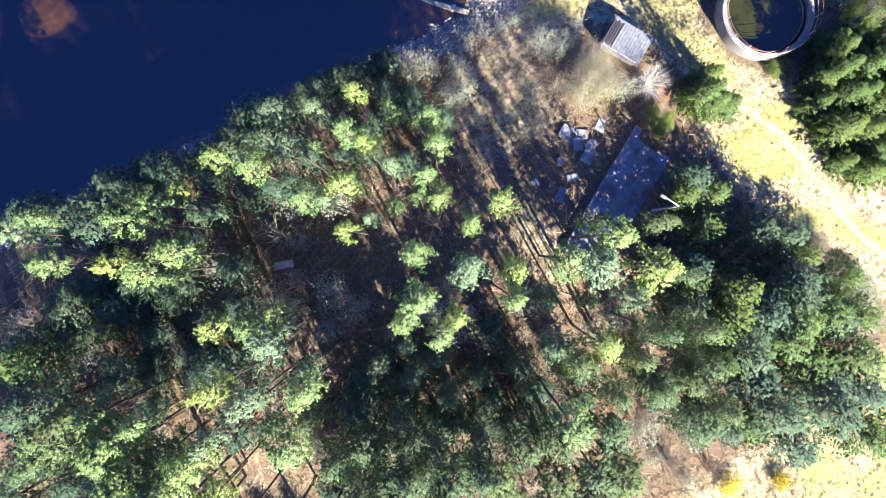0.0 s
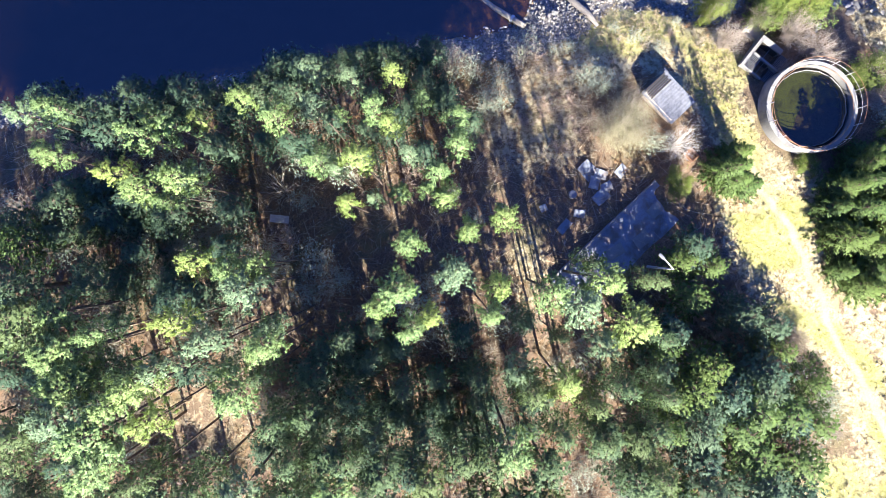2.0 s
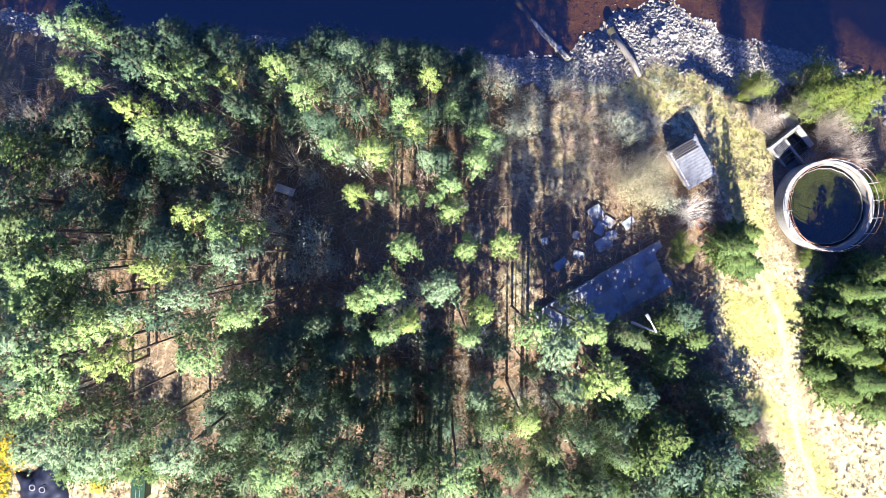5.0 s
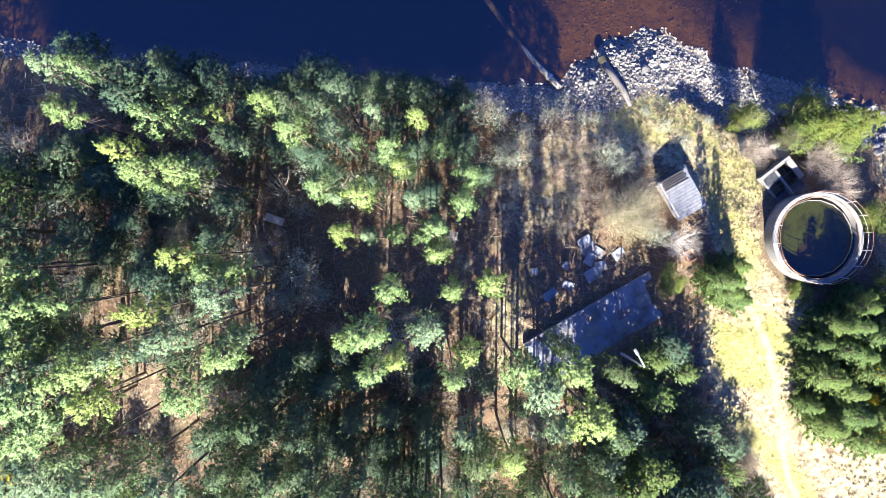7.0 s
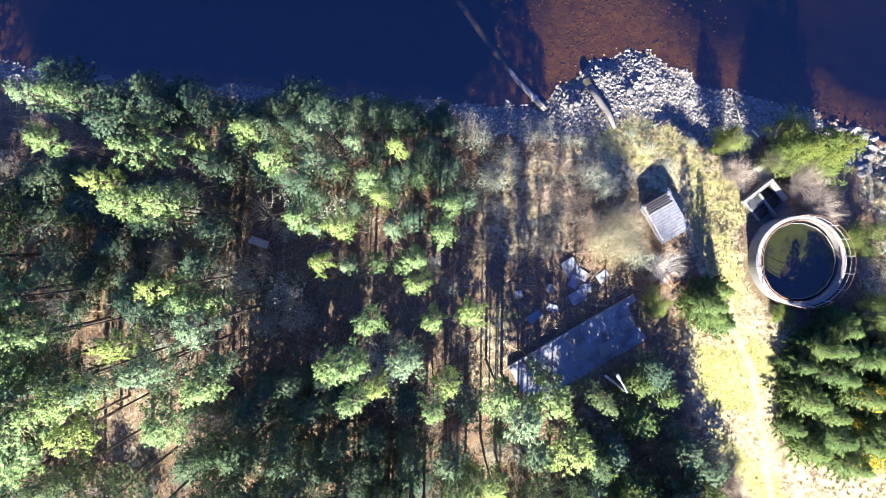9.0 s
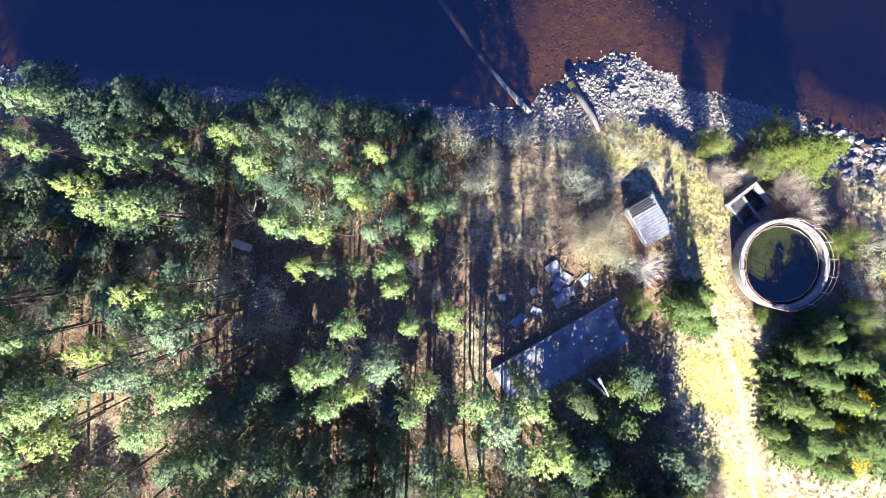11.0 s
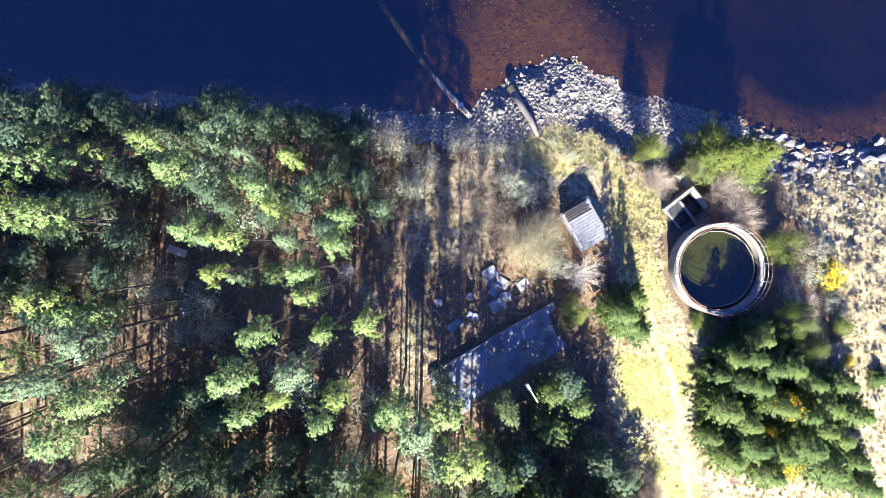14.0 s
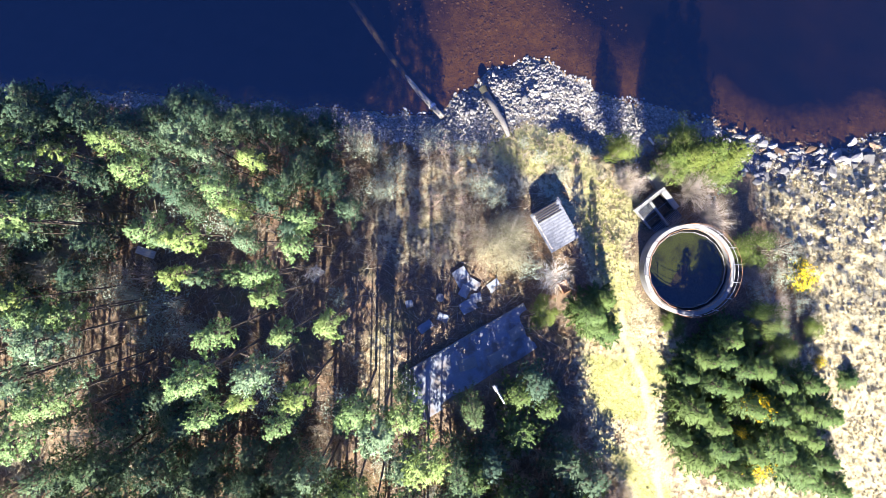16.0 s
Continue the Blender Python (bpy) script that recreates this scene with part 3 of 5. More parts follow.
def shrub_meshes(seed, stems, leafy, leaf_size, thick=0.016, material=None, clumps=0):
    """A shrub 2 m high and 1 m in radius: bare stems and, if leafy, leaves round their ends."""
    rng = np.random.RandomState(seed)
    segs, tips = shrub_skeleton(rng, stems, 2.0, 1.0, thick)
    body = mesh_of("branchwork", *tubes(segs, 3), material or M_TWIG)
    if not leafy:
        return body, None
    pick = tips[rng.randint(0, clumps or len(tips), leafy)]
    pos = pick + rng.normal(size=(leafy, 3)) * np.array([0.12, 0.12, 0.12]) - np.array([0, 0, 1.0]) * rng.exponential(0.18, (leafy, 1))
    return body, leaves(pos, rng, leaf_size)


def foliage_set(maker, seeds, material):
    """Shapes with their own trunk and limbs, the crown in the material given."""
    out = []
    for s in seeds:
        trunk, limbs, crown = maker(s)
        out.append((trunk, limbs, mesh_of("crown", *crown[:2], material, normals=crown[2])))
    return out


def plant_tree(shape, name, label, group, x, y, height, radius, turn, base_h, base_r, cat="tree"):
    m = Matrix.LocRotScale((x, y, zg(x, y)), Euler((0, 0, turn)), (radius / base_r, radius / base_r, height / base_h))
    t = thing(name, label, cat, group, at=m)
    child("trunk", shape[0], t)
    tagged(child("branchwork", shape[1], t), kind="stuff")
    child("crown", shape[2], t)
    return t


def plant_shrub(shape, name, label, group, x, y, height, radius, turn, sub=None, cat="shrub", flower=None):
    m = Matrix.LocRotScale((x, y, zg(x, y)), Euler((0, 0, turn)), (radius, radius, height / 2.35))
    t = thing(name, label, cat, group, at=m)
    tagged(child("branchwork", shape[0], t), kind="stuff")
    if shape[1]:
        child("foliage", shape[1], t)
    if flower:
        child("blossom", flower, t, "bright yellow flowers")
    return t


# Trees and bushes: x, y, height of the top, radius of the crown.
RIVER_ROW = (
    (-21.2, 13.0, 12, 1.05), (-19.6, 13.0, 12, 0.93), (-20.2, 10.3, 12, 1.05), (-13.7, 9.4, 16.5, 0.93), (-14.1, 11.2, 13, 0.72), (-12.2, 9.6, 15, 0.91),
    (-11.5, 10.3, 12, 0.68), (-8.9, 11.1, 11.5, 0.94), (-7.3, 9.3, 12.5, 1.1), (-4.6, 11.4, 12.5, 0.92), (-4.7, 9.1, 13.5, 1.01), (-2.3, 9.8, 15, 0.74),
    (-0.1, 9.7, 14.5, 0.78), (-8.3, 11.6, 10, 0.85), (-3.5, 8.8, 12, 0.46),
)
RIVER_DARK = (
    (-13.9, 14.1, 5, 1.32), (-7.8, 14.9, 2.5, 1.31), (-19.1, 13.8, 6, 1.43), (-21.0, 14.2, 6, 1.29), (-11.1, 11.5, 7, 0.84), (-2.0, 12.8, 8, 0.89),
    (-0.4, 12.7, 8, 0.89), (0.6, 12.4, 7, 0.84), (2.9, 11.9, 9, 0.73), (-3.4, 12.6, 8, 0.75), (1.9, 10.9, 7, 0.77), (2.9, 10.5, 6, 0.47),
    (-7.3, 12.2, 7, 0.91), (-16.0, 13.5, 7, 0.91), (-12.5, 10.0, 6, 1.07), (-19.2, 12.3, 7, 1.26),
)
GROVE = (
    (-15.5, 7.7, 16, 0.89), (-14.1, 6.6, 16, 1.11), (-12.1, 6.6, 16.5, 1.15), (-13.7, 5.9, 14, 0.59), (-12.1, 7.5, 13, 0.72), (-1.5, 7.9, 15.5, 1.01),
    (-0.9, 7.0, 15, 0.74), (1.1, 7.9, 14.5, 0.64), (2.8, 6.5, 15, 0.91), (2.4, 5.0, 15.5, 0.96), (-5.1, 5.8, 16, 1.0), (-4.2, 5.3, 15, 0.68),
    (-2.8, 5.4, 17, 1.02), (-0.3, 5.3, 14.5, 0.75), (1.0, 3.7, 17.3, 0.88), (-4.1, 3.5, 14.5, 0.75), (-2.6, 3.3, 15, 0.6), (-1.2, 3.4, 13, 0.78),
    (1.0, 2.4, 16, 0.89), (0.2, 3.3, 13, 0.6),
)
MIDDLE = (
    (-1.4, 0.6, 17, 0.81), (1.9, 0.4, 15.6, 0.73), (4.0, 0.8, 14, 0.82), (-2.4, -1.6, 17.5, 1.06), (0.6, -1.4, 17, 0.97), (-2.4, -4.0, 15, 0.85),
    (1.9, -4.0, 17, 0.7), (2.8, -2.8, 16.2, 0.74), (-4.0, -2.4, 13, 0.78), (-1.4, -4.0, 11, 0.76), (4.3, -5.8, 9, 0.87),
)
WEST = (
    (-12.0, 2.3, 17, 0.81), (-10.1, 0.2, 16.8, 1.19), (-10.9, 1.3, 15.5, 0.9), (-9.6, 1.4, 15, 0.85), (-13.1, -0.4, 19, 0.81), (-12.3, -1.9, 18, 0.94),
    (-17.7, -0.2, 17, 0.75), (-9.8, -2.9, 17, 1.07), (-9.6, -2.0, 14, 0.76), (-15.6, -3.1, 19, 1.11), (-14.3, -2.5, 19, 0.71), (-17.5, -3.8, 18, 0.94),
    (-21.2, -0.8, 15, 1.42), (-21.0, -2.5, 15, 1.31), (-19.7, -5.2, 17, 1.5), (-21.4, -4.1, 16, 1.38), (-12.4, -5.3, 15, 1.31), (-16.4, -5.1, 17, 0.91),
    
)
SOUTHWEST = (
    (-20.4, -7.3, 16, 1.27), (-18.2, -8.3, 16, 1.27), (-16.0, -9.8, 15, 1.42), (-18.2, -10.9, 14, 1.47), (-13.6, -10.5, 15, 1.37),
    (-10.9, -7.2, 15, 1.31), (-10.6, -9.5, 15, 1.31), (-11.8, -11.2, 15, 1.31), (-10.1, -12.0, 14, 1.35), (-7.9, -10.3, 14, 1.35),
    (-8.6, -12.0, 14, 1.35), (-11.2, -4.6, 14, 1.06), (-6.8, -12.1, 14, 1.17), (-19.8, -6.4, 15, 1.14),
    # Added pines that shade the forest floor to their north.
    (-13.8, -13.2, 14, 1.4), (-12.0, -14.5, 13, 1.4), (-9.5, -14.2, 13, 1.4), (-6.8, -14.4, 13, 1.4), (-4.4, -14.8, 13, 1.4), (-1.8, -15.6, 13, 1.4), (0.6, -16.6, 13, 1.4),
)
SOUTH = (
    (-7.4, -8.0, 12, 1.42), (-9.6, -6.1, 11, 1.4), (-6.9, -4.3, 11, 1.27), (-5.7, -6.0, 11, 1.14), (-5.1, -4.2, 10, 0.98), (-4.1, -8.2, 12, 1.24),
    (-4.5, -12.3, 13, 1.33), (-2.1, -12.7, 12, 1.24), (-6.1, -10.0, 12, 1.3), (-3.4, -11.0, 10, 1.11), (-8.7, -4.8, 9, 1.2), (-9.7, -8.7, 11, 1.27),
    (0.7, -8.5, 10, 1.17), (-0.2, -12.5, 12, 1.11), (-3.8, -5.9, 10, 0.98),
)
SOUTHEAST = (
    (3.2, -8.9, 15, 1.31), (4.3, -11.5, 15, 1.2), (1.3, -11.6, 15, 1.31), (2.9, -8.2, 12, 1.05), (5.4, -9.2, 13, 1.08), (6.4, -10.4, 15, 1.14),
    (8.2, -9.8, 15, 1.2), (9.5, -12.8, 14, 1.23), (5.8, -3.8, 14.5, 1.04), (6.9, -4.8, 15.5, 1.24), (8.1, -2.8, 15, 0.8), (9.4, -6.4, 15.5, 1.29),
    (11.1, -7.9, 14, 0.94), (12.2, -5.0, 11.4, 0.88), (8.4, -3.8, 15.5, 1.12), (6.5, -12.5, 14, 1.17), (8.1, -7.5, 12, 1.05), (6.0, -6.9, 11, 0.76),
    # Two more pines added to shade the scrub north of the ruin.
    (9.2, -15.4, 14, 1.3), (10.4, -11.0, 14, 1.2),
)
EAST_EDGE = (
    (16.5, -4.0, 6.5, 1.27), (17.2, -5.4, 6.5, 0.99), (15.4, -4.7, 6.5, 0.99), (19.8, -10.1, 7, 1.33), (18.4, -9.0, 7, 1.26), (20.1, -11.8, 7, 0.98),
    (17.7, -13.4, 9, 1.74), (15.3, -13.0, 10, 1.69), (13.3, -12.2, 10, 1.43), (19.3, -15.9, 8, 1.5), (15.5, -15.2, 10, 1.63), (22.1, -14.5, 6, 1.22),
    # From (14.6, -11.2) on, pines added to shade the platform and slabs.
    (11.7, -12.2, 11, 1.08), (12.9, -14.5, 11, 1.4), (15.6, -7.2, 6, 1.43), (14.6, -11.2, 9.5, 1.5), (16.4, -14.2, 10.5, 1.6), (12.3, -9.5, 8.5, 1.3), (13.4, -8.8, 8, 1.2), (11.6, -10.6, 9.5, 1.3),
)
FAR_SOUTH = (
    (18.2, -12.5, 9, 1.47), (18.8, -15.2, 9, 1.67), (12.9, -18.8, 10, 1.82), (15.9, -20.3, 10, 1.82), (13.5, -21.9, 8, 1.5), (8.7, -13.6, 12, 1.24),
    (11.3, -14.3, 10, 0.98), (8.2, -16.0, 12, 1.4), (13.8, -14.0, 9, 1.54), (16.0, -14.4, 9, 1.54), (19.1, -18.5, 9, 1.67), (20.9, -16.5, 8, 1.37),
    (16.3, -17.3, 9, 1.67), (0.5, -12.3, 14, 1.17), (2.6, -16.2, 13, 1.39), (1.2, -15.1, 13, 1.39), (-1.2, -12.0, 13, 1.2), (13.1, -16.7, 9, 1.54),
)
FAR_WEST = (
    (-23.2, 1.7, 15, 1.6), (-25.0, 0.7, 15, 1.6), (-21.5, 1.5, 13, 1.2), (-22.0, -1.0, 14, 1.47), (-20.5, -2.5, 14, 1.47), (-16.5, -2.7, 17, 1.07),
    (-21.5, -10.2, 14, 1.3), (-23.5, -9.0, 15, 1.4), (-26.5, -6.0, 14, 1.5), (-24.5, -4.6, 15, 1.5),
    (-23.8, 8.8, 6, 1.5), (-22.3, 6.4, 5, 1.3), (-24.5, 6.8, 5, 1.4), (-21.8, 8.8, 5, 1.4), (-20.4, 6.7, 4.5, 1.2),
)
SPRUCE_ROWS = (
    (27.5, -6.0, 5.8, 1.51), (29.1, -2.5, 6, 1.22), (31.8, -3.2, 5.5, 1.52), (31.0, -5.7, 6, 1.43), (34.0, -5.7, 6, 1.58), (36.6, -6.5, 5, 1.47),
    (32.7, -8.4, 6.2, 1.71), (29.3, -8.6, 5.5, 1.59), (28.2, -9.6, 4.5, 1.41), (34.3, -9.9, 6, 1.58), (30.6, -10.5, 5.2, 1.39), (29.7, -1.3, 5.6, 1.23),
    (28.0, -2.6, 5.6, 1.3), (31.8, -1.0, 3.5, 0.98), (39.5, -4.5, 1.8, 0.78), (36.7, -9.7, 4.5, 1.26), (27.5, -5.2, 3.5, 1.06), (37.5, -11.6, 4.5, 1.26),
    (27.1, -8.3, 3.5, 1.06), (35.0, -7.9, 5.5, 1.38), (32.6, -6.3, 5.8, 1.37), (29.9, -4.6, 5, 1.32),
    (28.6, -4.2, 5.6, 1.3), (30.5, -3.2, 5.8, 1.3), (33.2, -4.2, 5.5, 1.4), (28.9, -6.9, 5.6, 1.4), (31.2, -8.9, 5.8, 1.4), (33.6, -7.2, 6, 1.4), (35.6, -4.4, 5, 1.2),
    (27.2, -3.8, 4.6, 1.1), (30.1, -0.6, 4.6, 1.0), (35.2, -10.8, 5, 1.3),
)
BROADLEAF = (
    (32.5, 0.0, 5.5, 0.98), (33.6, -2.2, 5, 0.99), (28.8, 11.0, 1.6, 1.5), (31.0, 11.0, 1.4, 1.35), (27.3, 10.8, 2.6, 1.23), (27.7, 12.4, 2.5, 1.31),
    (33.0, 4.8, 2.5, 1.31), (23.6, 11.9, 3, 0.99), (20.4, 0.4, 5.5, 1.45), (22.1, -1.3, 4, 1.05), (17.7, 0.5, 2.5, 0.93), (26.9, -0.6, 1.5, 0.79),
    (21.9, 1.8, 4, 0.97), (37.0, -0.8, 2, 0.7),
)
GORSE_ROWS = (
    (36.6, 2.9, 1.3, 1.03), (31.8, -5.8, 6.0, 0.86), (31.8, -10.0, 5, 0.95), (37.5, -3.3, 1.2, 0.4), (30.9, -7.7, 4.5, 0.37),
)
CATKIN_ROWS = (
    (14.3, 5.2, 4.4, 1.5), (15.5, 6.2, 4.2, 1.3), (15.3, 4.4, 4.0, 1.2),
)
PALE_ROWS = (
    (18.2, 3.0, 4, 1.27), (23.9, 9.6, 2.5, 1.24), (28.7, 9.0, 2.5, 1.47), (29.9, 7.1, 2, 1.56), (26.6, 10.5, 2, 0.86), (32.8, 3.0, 1.4, 1.2), (34.2, 0.6, 1.5, 1.2), (2.0, 3.2, 8, 0.55),
    (27.5, 6.5, 1, 0.8),
)
GREY_ROWS = (
    (9.7, 12.8, 2.5, 1.08), (6.9, 9.6, 3, 1.15), (7.3, 10.8, 2.5, 1.01), (4.0, 12.8, 4, 1.12), (5.5, 12.1, 4, 1.12), (35.0, 4.6, 2.5, 1.08),
    (33.4, 1.6, 1.4, 1.0), (35.0, 3.0, 1.3, 1.0), (34.6, -0.6, 1.6, 1.0), (36.2, 1.0, 1.2, 0.8), (13.6, 9.6, 2.5, 1.08), (14.4, 8.4, 2.5, 1.01), (5.9, 9.2, 3, 1.07), (16.7, 3.7, 3, 0.99),
)


GREY_TALL = ((-8.1, 1.0, 6.0, 1.5), (-7.1, -0.6, 5.0, 1.2), (-9.4, -0.7, 5.5, 1.3), (-11.1, 1.7, 4.5, 1.2))
SHORE_TREES = (
    (-23.2, 15.8, 5.0, 1.4), (-22.0, 14.2, 6.0, 1.4),
    (-17.6, 15.2, 4.0, 1.4), (-16.2, 13.2, 6.0, 1.3), (-15.4, 15.0, 3.0, 1.2), (-12.2, 13.4, 5.5, 1.1), (-10.2, 13.0, 6.0, 1.2), (-9.0, 13.8, 4.5, 1.1),
    (-6.0, 13.6, 5.5, 1.2), (-4.6, 13.4, 6.0, 1.1), (-3.0, 13.8, 4.5, 1.1), (-1.2, 13.6, 5.0, 1.1), (0.4, 13.4, 5.0, 1.0), (1.8, 12.8, 5.0, 0.9), (2.6, 13.6, 3.5, 0.9), (3.0, 9.4, 7.0, 0.9), (1.6, 10.2, 9.0, 0.9), (4.2, 7.6, 6.0, 0.8), (-6.2, 11.4, 9.0, 0.9), (-3.2, 7.0, 6.0, 0.9),
    (-0.6, 9.0, 6.0, 0.9), (0.6, 6.2, 6.5, 0.9), (-1.8, 10.8, 5.0, 0.9), (-5.8, 7.6, 6.0, 0.9),
)
SOUTH_RIM = (
    (17.8, -23.6, 8, 1.71), (11.7, -19.6, 7, 1.4), (16.5, -19.0, 9, 1.67), (18.8, -20.9, 8, 1.71), (10.6, -19.5, 6, 1.07),
    (8.5, -17.2, 9, 1.34), (6.7, -12.9, 13, 1.33), (3.2, -13.4, 13, 1.33), (-0.5, -14.5, 13, 1.2), (-3.7, -12.7, 13, 1.33),
    (-6.0, -11.7, 13, 1.33), (-8.6, -10.0, 13, 1.2), (-26.3, 3.7, 11, 1.59), (-25.8, 6.6, 10, 1.63), (-9.5, -7.7, 12, 1.11),
)
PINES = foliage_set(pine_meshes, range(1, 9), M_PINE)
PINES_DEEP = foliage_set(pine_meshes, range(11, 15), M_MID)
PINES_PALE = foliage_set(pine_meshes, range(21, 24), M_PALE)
# Young pines whose needle colour already holds the wood's shade.
YOUNG = foliage_set(young_meshes, range(31, 36), M_SHADED)
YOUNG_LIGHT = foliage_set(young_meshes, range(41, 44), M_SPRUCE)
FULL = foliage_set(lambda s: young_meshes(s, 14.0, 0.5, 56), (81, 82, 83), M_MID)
# Crowns extended low, mostly out of sight, to shade the slabs.
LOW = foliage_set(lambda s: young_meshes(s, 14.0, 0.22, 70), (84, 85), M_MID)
SPRUCES = foliage_set(spruce_meshes, range(51, 55), M_SPRUCE)

rng = np.random.RandomState(7)
for rows in (RIVER_ROW, GROVE, MIDDLE, WEST, SOUTHWEST, SOUTHEAST, FAR_WEST):
    for x, y, top, r in rows:
        h = top + 0.1 - zg(x, y)
        label = "slender Scots pine with sunlit yellow-green crown on a bare trunk"
        fill = 0.82 if rows in (RIVER_ROW, GROVE) else 0.96
        if rows is SOUTHEAST and 10.5 < x < 19:
            plant_tree(LOW[rng.randint(2)], "pine_tree", "pine beside the ruin, its crown extended low to shade the slabs", "forest pines", x, y, h, r * 0.92, rng.uniform(0, 6.28), 14.0, 1.0)
        elif rows in (SOUTHWEST, SOUTHEAST, FAR_WEST) and rng.uniform() < 0.55:
            plant_tree(FULL[rng.randint(3)], "pine_tree", "tall pine with deep dense green crown", "forest pines", x, y, h, r * 0.84, rng.uniform(0, 6.28), 14.0, 1.0)
        elif top < 10.5:
            plant_tree(YOUNG[rng.randint(5)], "young_pine", "bushy young pine with shade-darkened green needles", "young pines", x, y, h, r * 1.15, rng.uniform(0, 6.28), 8.0, 1.0)
        elif rng.uniform() < (0.35 if rows is WEST else 0.2):
            plant_tree(PINES_PALE[rng.randint(3)], "pine_tree", "slender pine with pale blue-green crown on a bare trunk", "forest pines", x, y, h, r * fill, rng.uniform(0, 6.28), 15.0, 1.0)
        elif rows in (SOUTHWEST, FAR_WEST) and rng.uniform() < 0.75:
            plant_tree(PINES_DEEP[rng.randint(4)], "pine_tree", "slender pine with deep green crown on a bare trunk", "forest pines", x, y, h, r * fill, rng.uniform(0, 6.28), 15.0, 1.0)
        else:
            plant_tree(PINES[rng.randint(8)], "pine_tree", label, "forest pines", x, y, h, r * fill, rng.uniform(0, 6.28), 15.0, 1.0)
fill = 0.95
for rows in (RIVER_DARK, SHORE_TREES, SOUTH, EAST_EDGE, FAR_SOUTH, SOUTH_RIM):
    for x, y, top, r in rows:
        h = max(2.0, top + 0.1 - zg(x, y))
        if rows is SOUTH and -15 < x < 0 and y > -9.5:
            h *= 0.75
        if top > 11 and rows is not SOUTH:
            plant_tree((PINES_DEEP if rows in (FAR_SOUTH, SOUTH_RIM) else PINES)[rng.randint(4)], "pine_tree", "slender Scots pine with green crown on a bare trunk", "forest pines", x, y, h, r * fill, rng.uniform(0, 6.28), 15.0, 1.0)
        else:
            light = rows in (EAST_EDGE, FAR_SOUTH, SOUTH_RIM) and rng.uniform() < 0.5
            shape = YOUNG_LIGHT[rng.randint(3)] if light else YOUNG[rng.randint(5)]
            plant_tree(shape, "young_pine", "bushy green young pine at the wood's edge", "young pines", x, y, h, r * (0.95 if rows is SOUTH and x > -9 else 1.15), rng.uniform(0, 6.28), 8.0, 1.0)
for x, y, top, r in ((20.4, 0.5, 6.8, 1.3), (21.5, 1.4, 5.2, 1.05), (22.0, -0.9, 4.2, 1.1), (21.0, -0.4, 5.0, 1.1)):
    plant_tree(SPRUCES[rng.randint(4)], "young_spruce", "bushy green young conifer beside the path", "young spruces", x, y, top - zg(x, y), r * 1.1, rng.uniform(0, 6.28), 8.0, 1.4)
for x, y, top, r in SPRUCE_ROWS:
    h = top + 0.1 - zg(x, y)
    plant_tree(SPRUCES[rng.randint(4)], "spruce", "dense dark green spruce with drooping sprays", "spruces by the tank", x, y, h, r * 1.1, rng.uniform(0, 6.28), 8.0, 1.4)

TEAL = foliage_set(lambda s: young_meshes(s, 5.0, 0.1, 46), (95, 96), M_PALE)
for k, (x, y, top, r) in enumerate(((-7.9, 15.5, 0.9, 1.2), (-6.9, 15.6, 0.6, 1.1))):
    plant_tree(TEAL[k], "shore_bush", "pale blue-green bush at the water's edge", "shore bushes", x, y, top + 0.2 - zg(x, y), r * 1.1, rng.uniform(0, 6.28), 5.0, 1.0, "bush")
for x, y, h, r in ((-20.4, -14.3, 4.5, 1.4), (-18.6, -14.6, 4.0, 1.3), (-22.4, -14.4, 4.5, 1.4), (-24.6, -14.6, 4.0, 1.3)):
    plant_tree(YOUNG_LIGHT[rng.randint(3)], "young_pine", "bushy green young pine at the wood's edge", "young pines", x, y, h, r, rng.uniform(0, 6.28), 8.0, 1.0)

GREENBUSH = []
for s in (61, 62, 63):
    stems, lf = shrub_meshes(s, 46, 5200, 0.046, clumps=110)
    GREENBUSH.append((stems, mesh_of("leaves", *lf[:2], M_BUSH, normals=lf[2])))
CATKIN = []
for s in (64, 65):
    stems, lf = shrub_meshes(s, 90, 7500, 0.023, 0.009, M_TWIG_PALE)
    CATKIN.append((stems, mesh_of("leaves", *lf[:2], M_CATKIN, normals=lf[2])))
GREYBUSH = []
for s in (66, 67):
    stems, lf = shrub_meshes(s, 28, 560, 0.05, 0.013)
    GREYBUSH.append((stems, mesh_of("leaves", *lf[:2], M_GREYLEAF, normals=lf[2])))
BARE = [shrub_meshes(s, 27, 0, 0, 0.014, m) for s, m in ((68, M_TWIG), (69, M_TWIG), (70, M_TWIG_RED))] + [shrub_meshes(71, 210, 0, 0, 0.007, M_TWIG_PALE)]
SILVER = shrub_meshes(72, 120, 0, 0, 0.006, M_TWIG_WHITE)
GORSE = (GREENBUSH[0][0], mesh_of("leaves", *shrub_meshes(61, 46, 1500, 0.06, clumps=150)[1][:2], M_BUSH))
FLOWERS = [mesh_of("flowers", *leaves(shrub_skeleton(np.random.RandomState(61), 40, 2.0, 1.0, 0.01)[1].repeat(3, 0) + np.random.RandomState(5).normal(size=(600, 3)) * 0.09, np.random.RandomState(6), 0.075)[:2], M_FLOWER)]

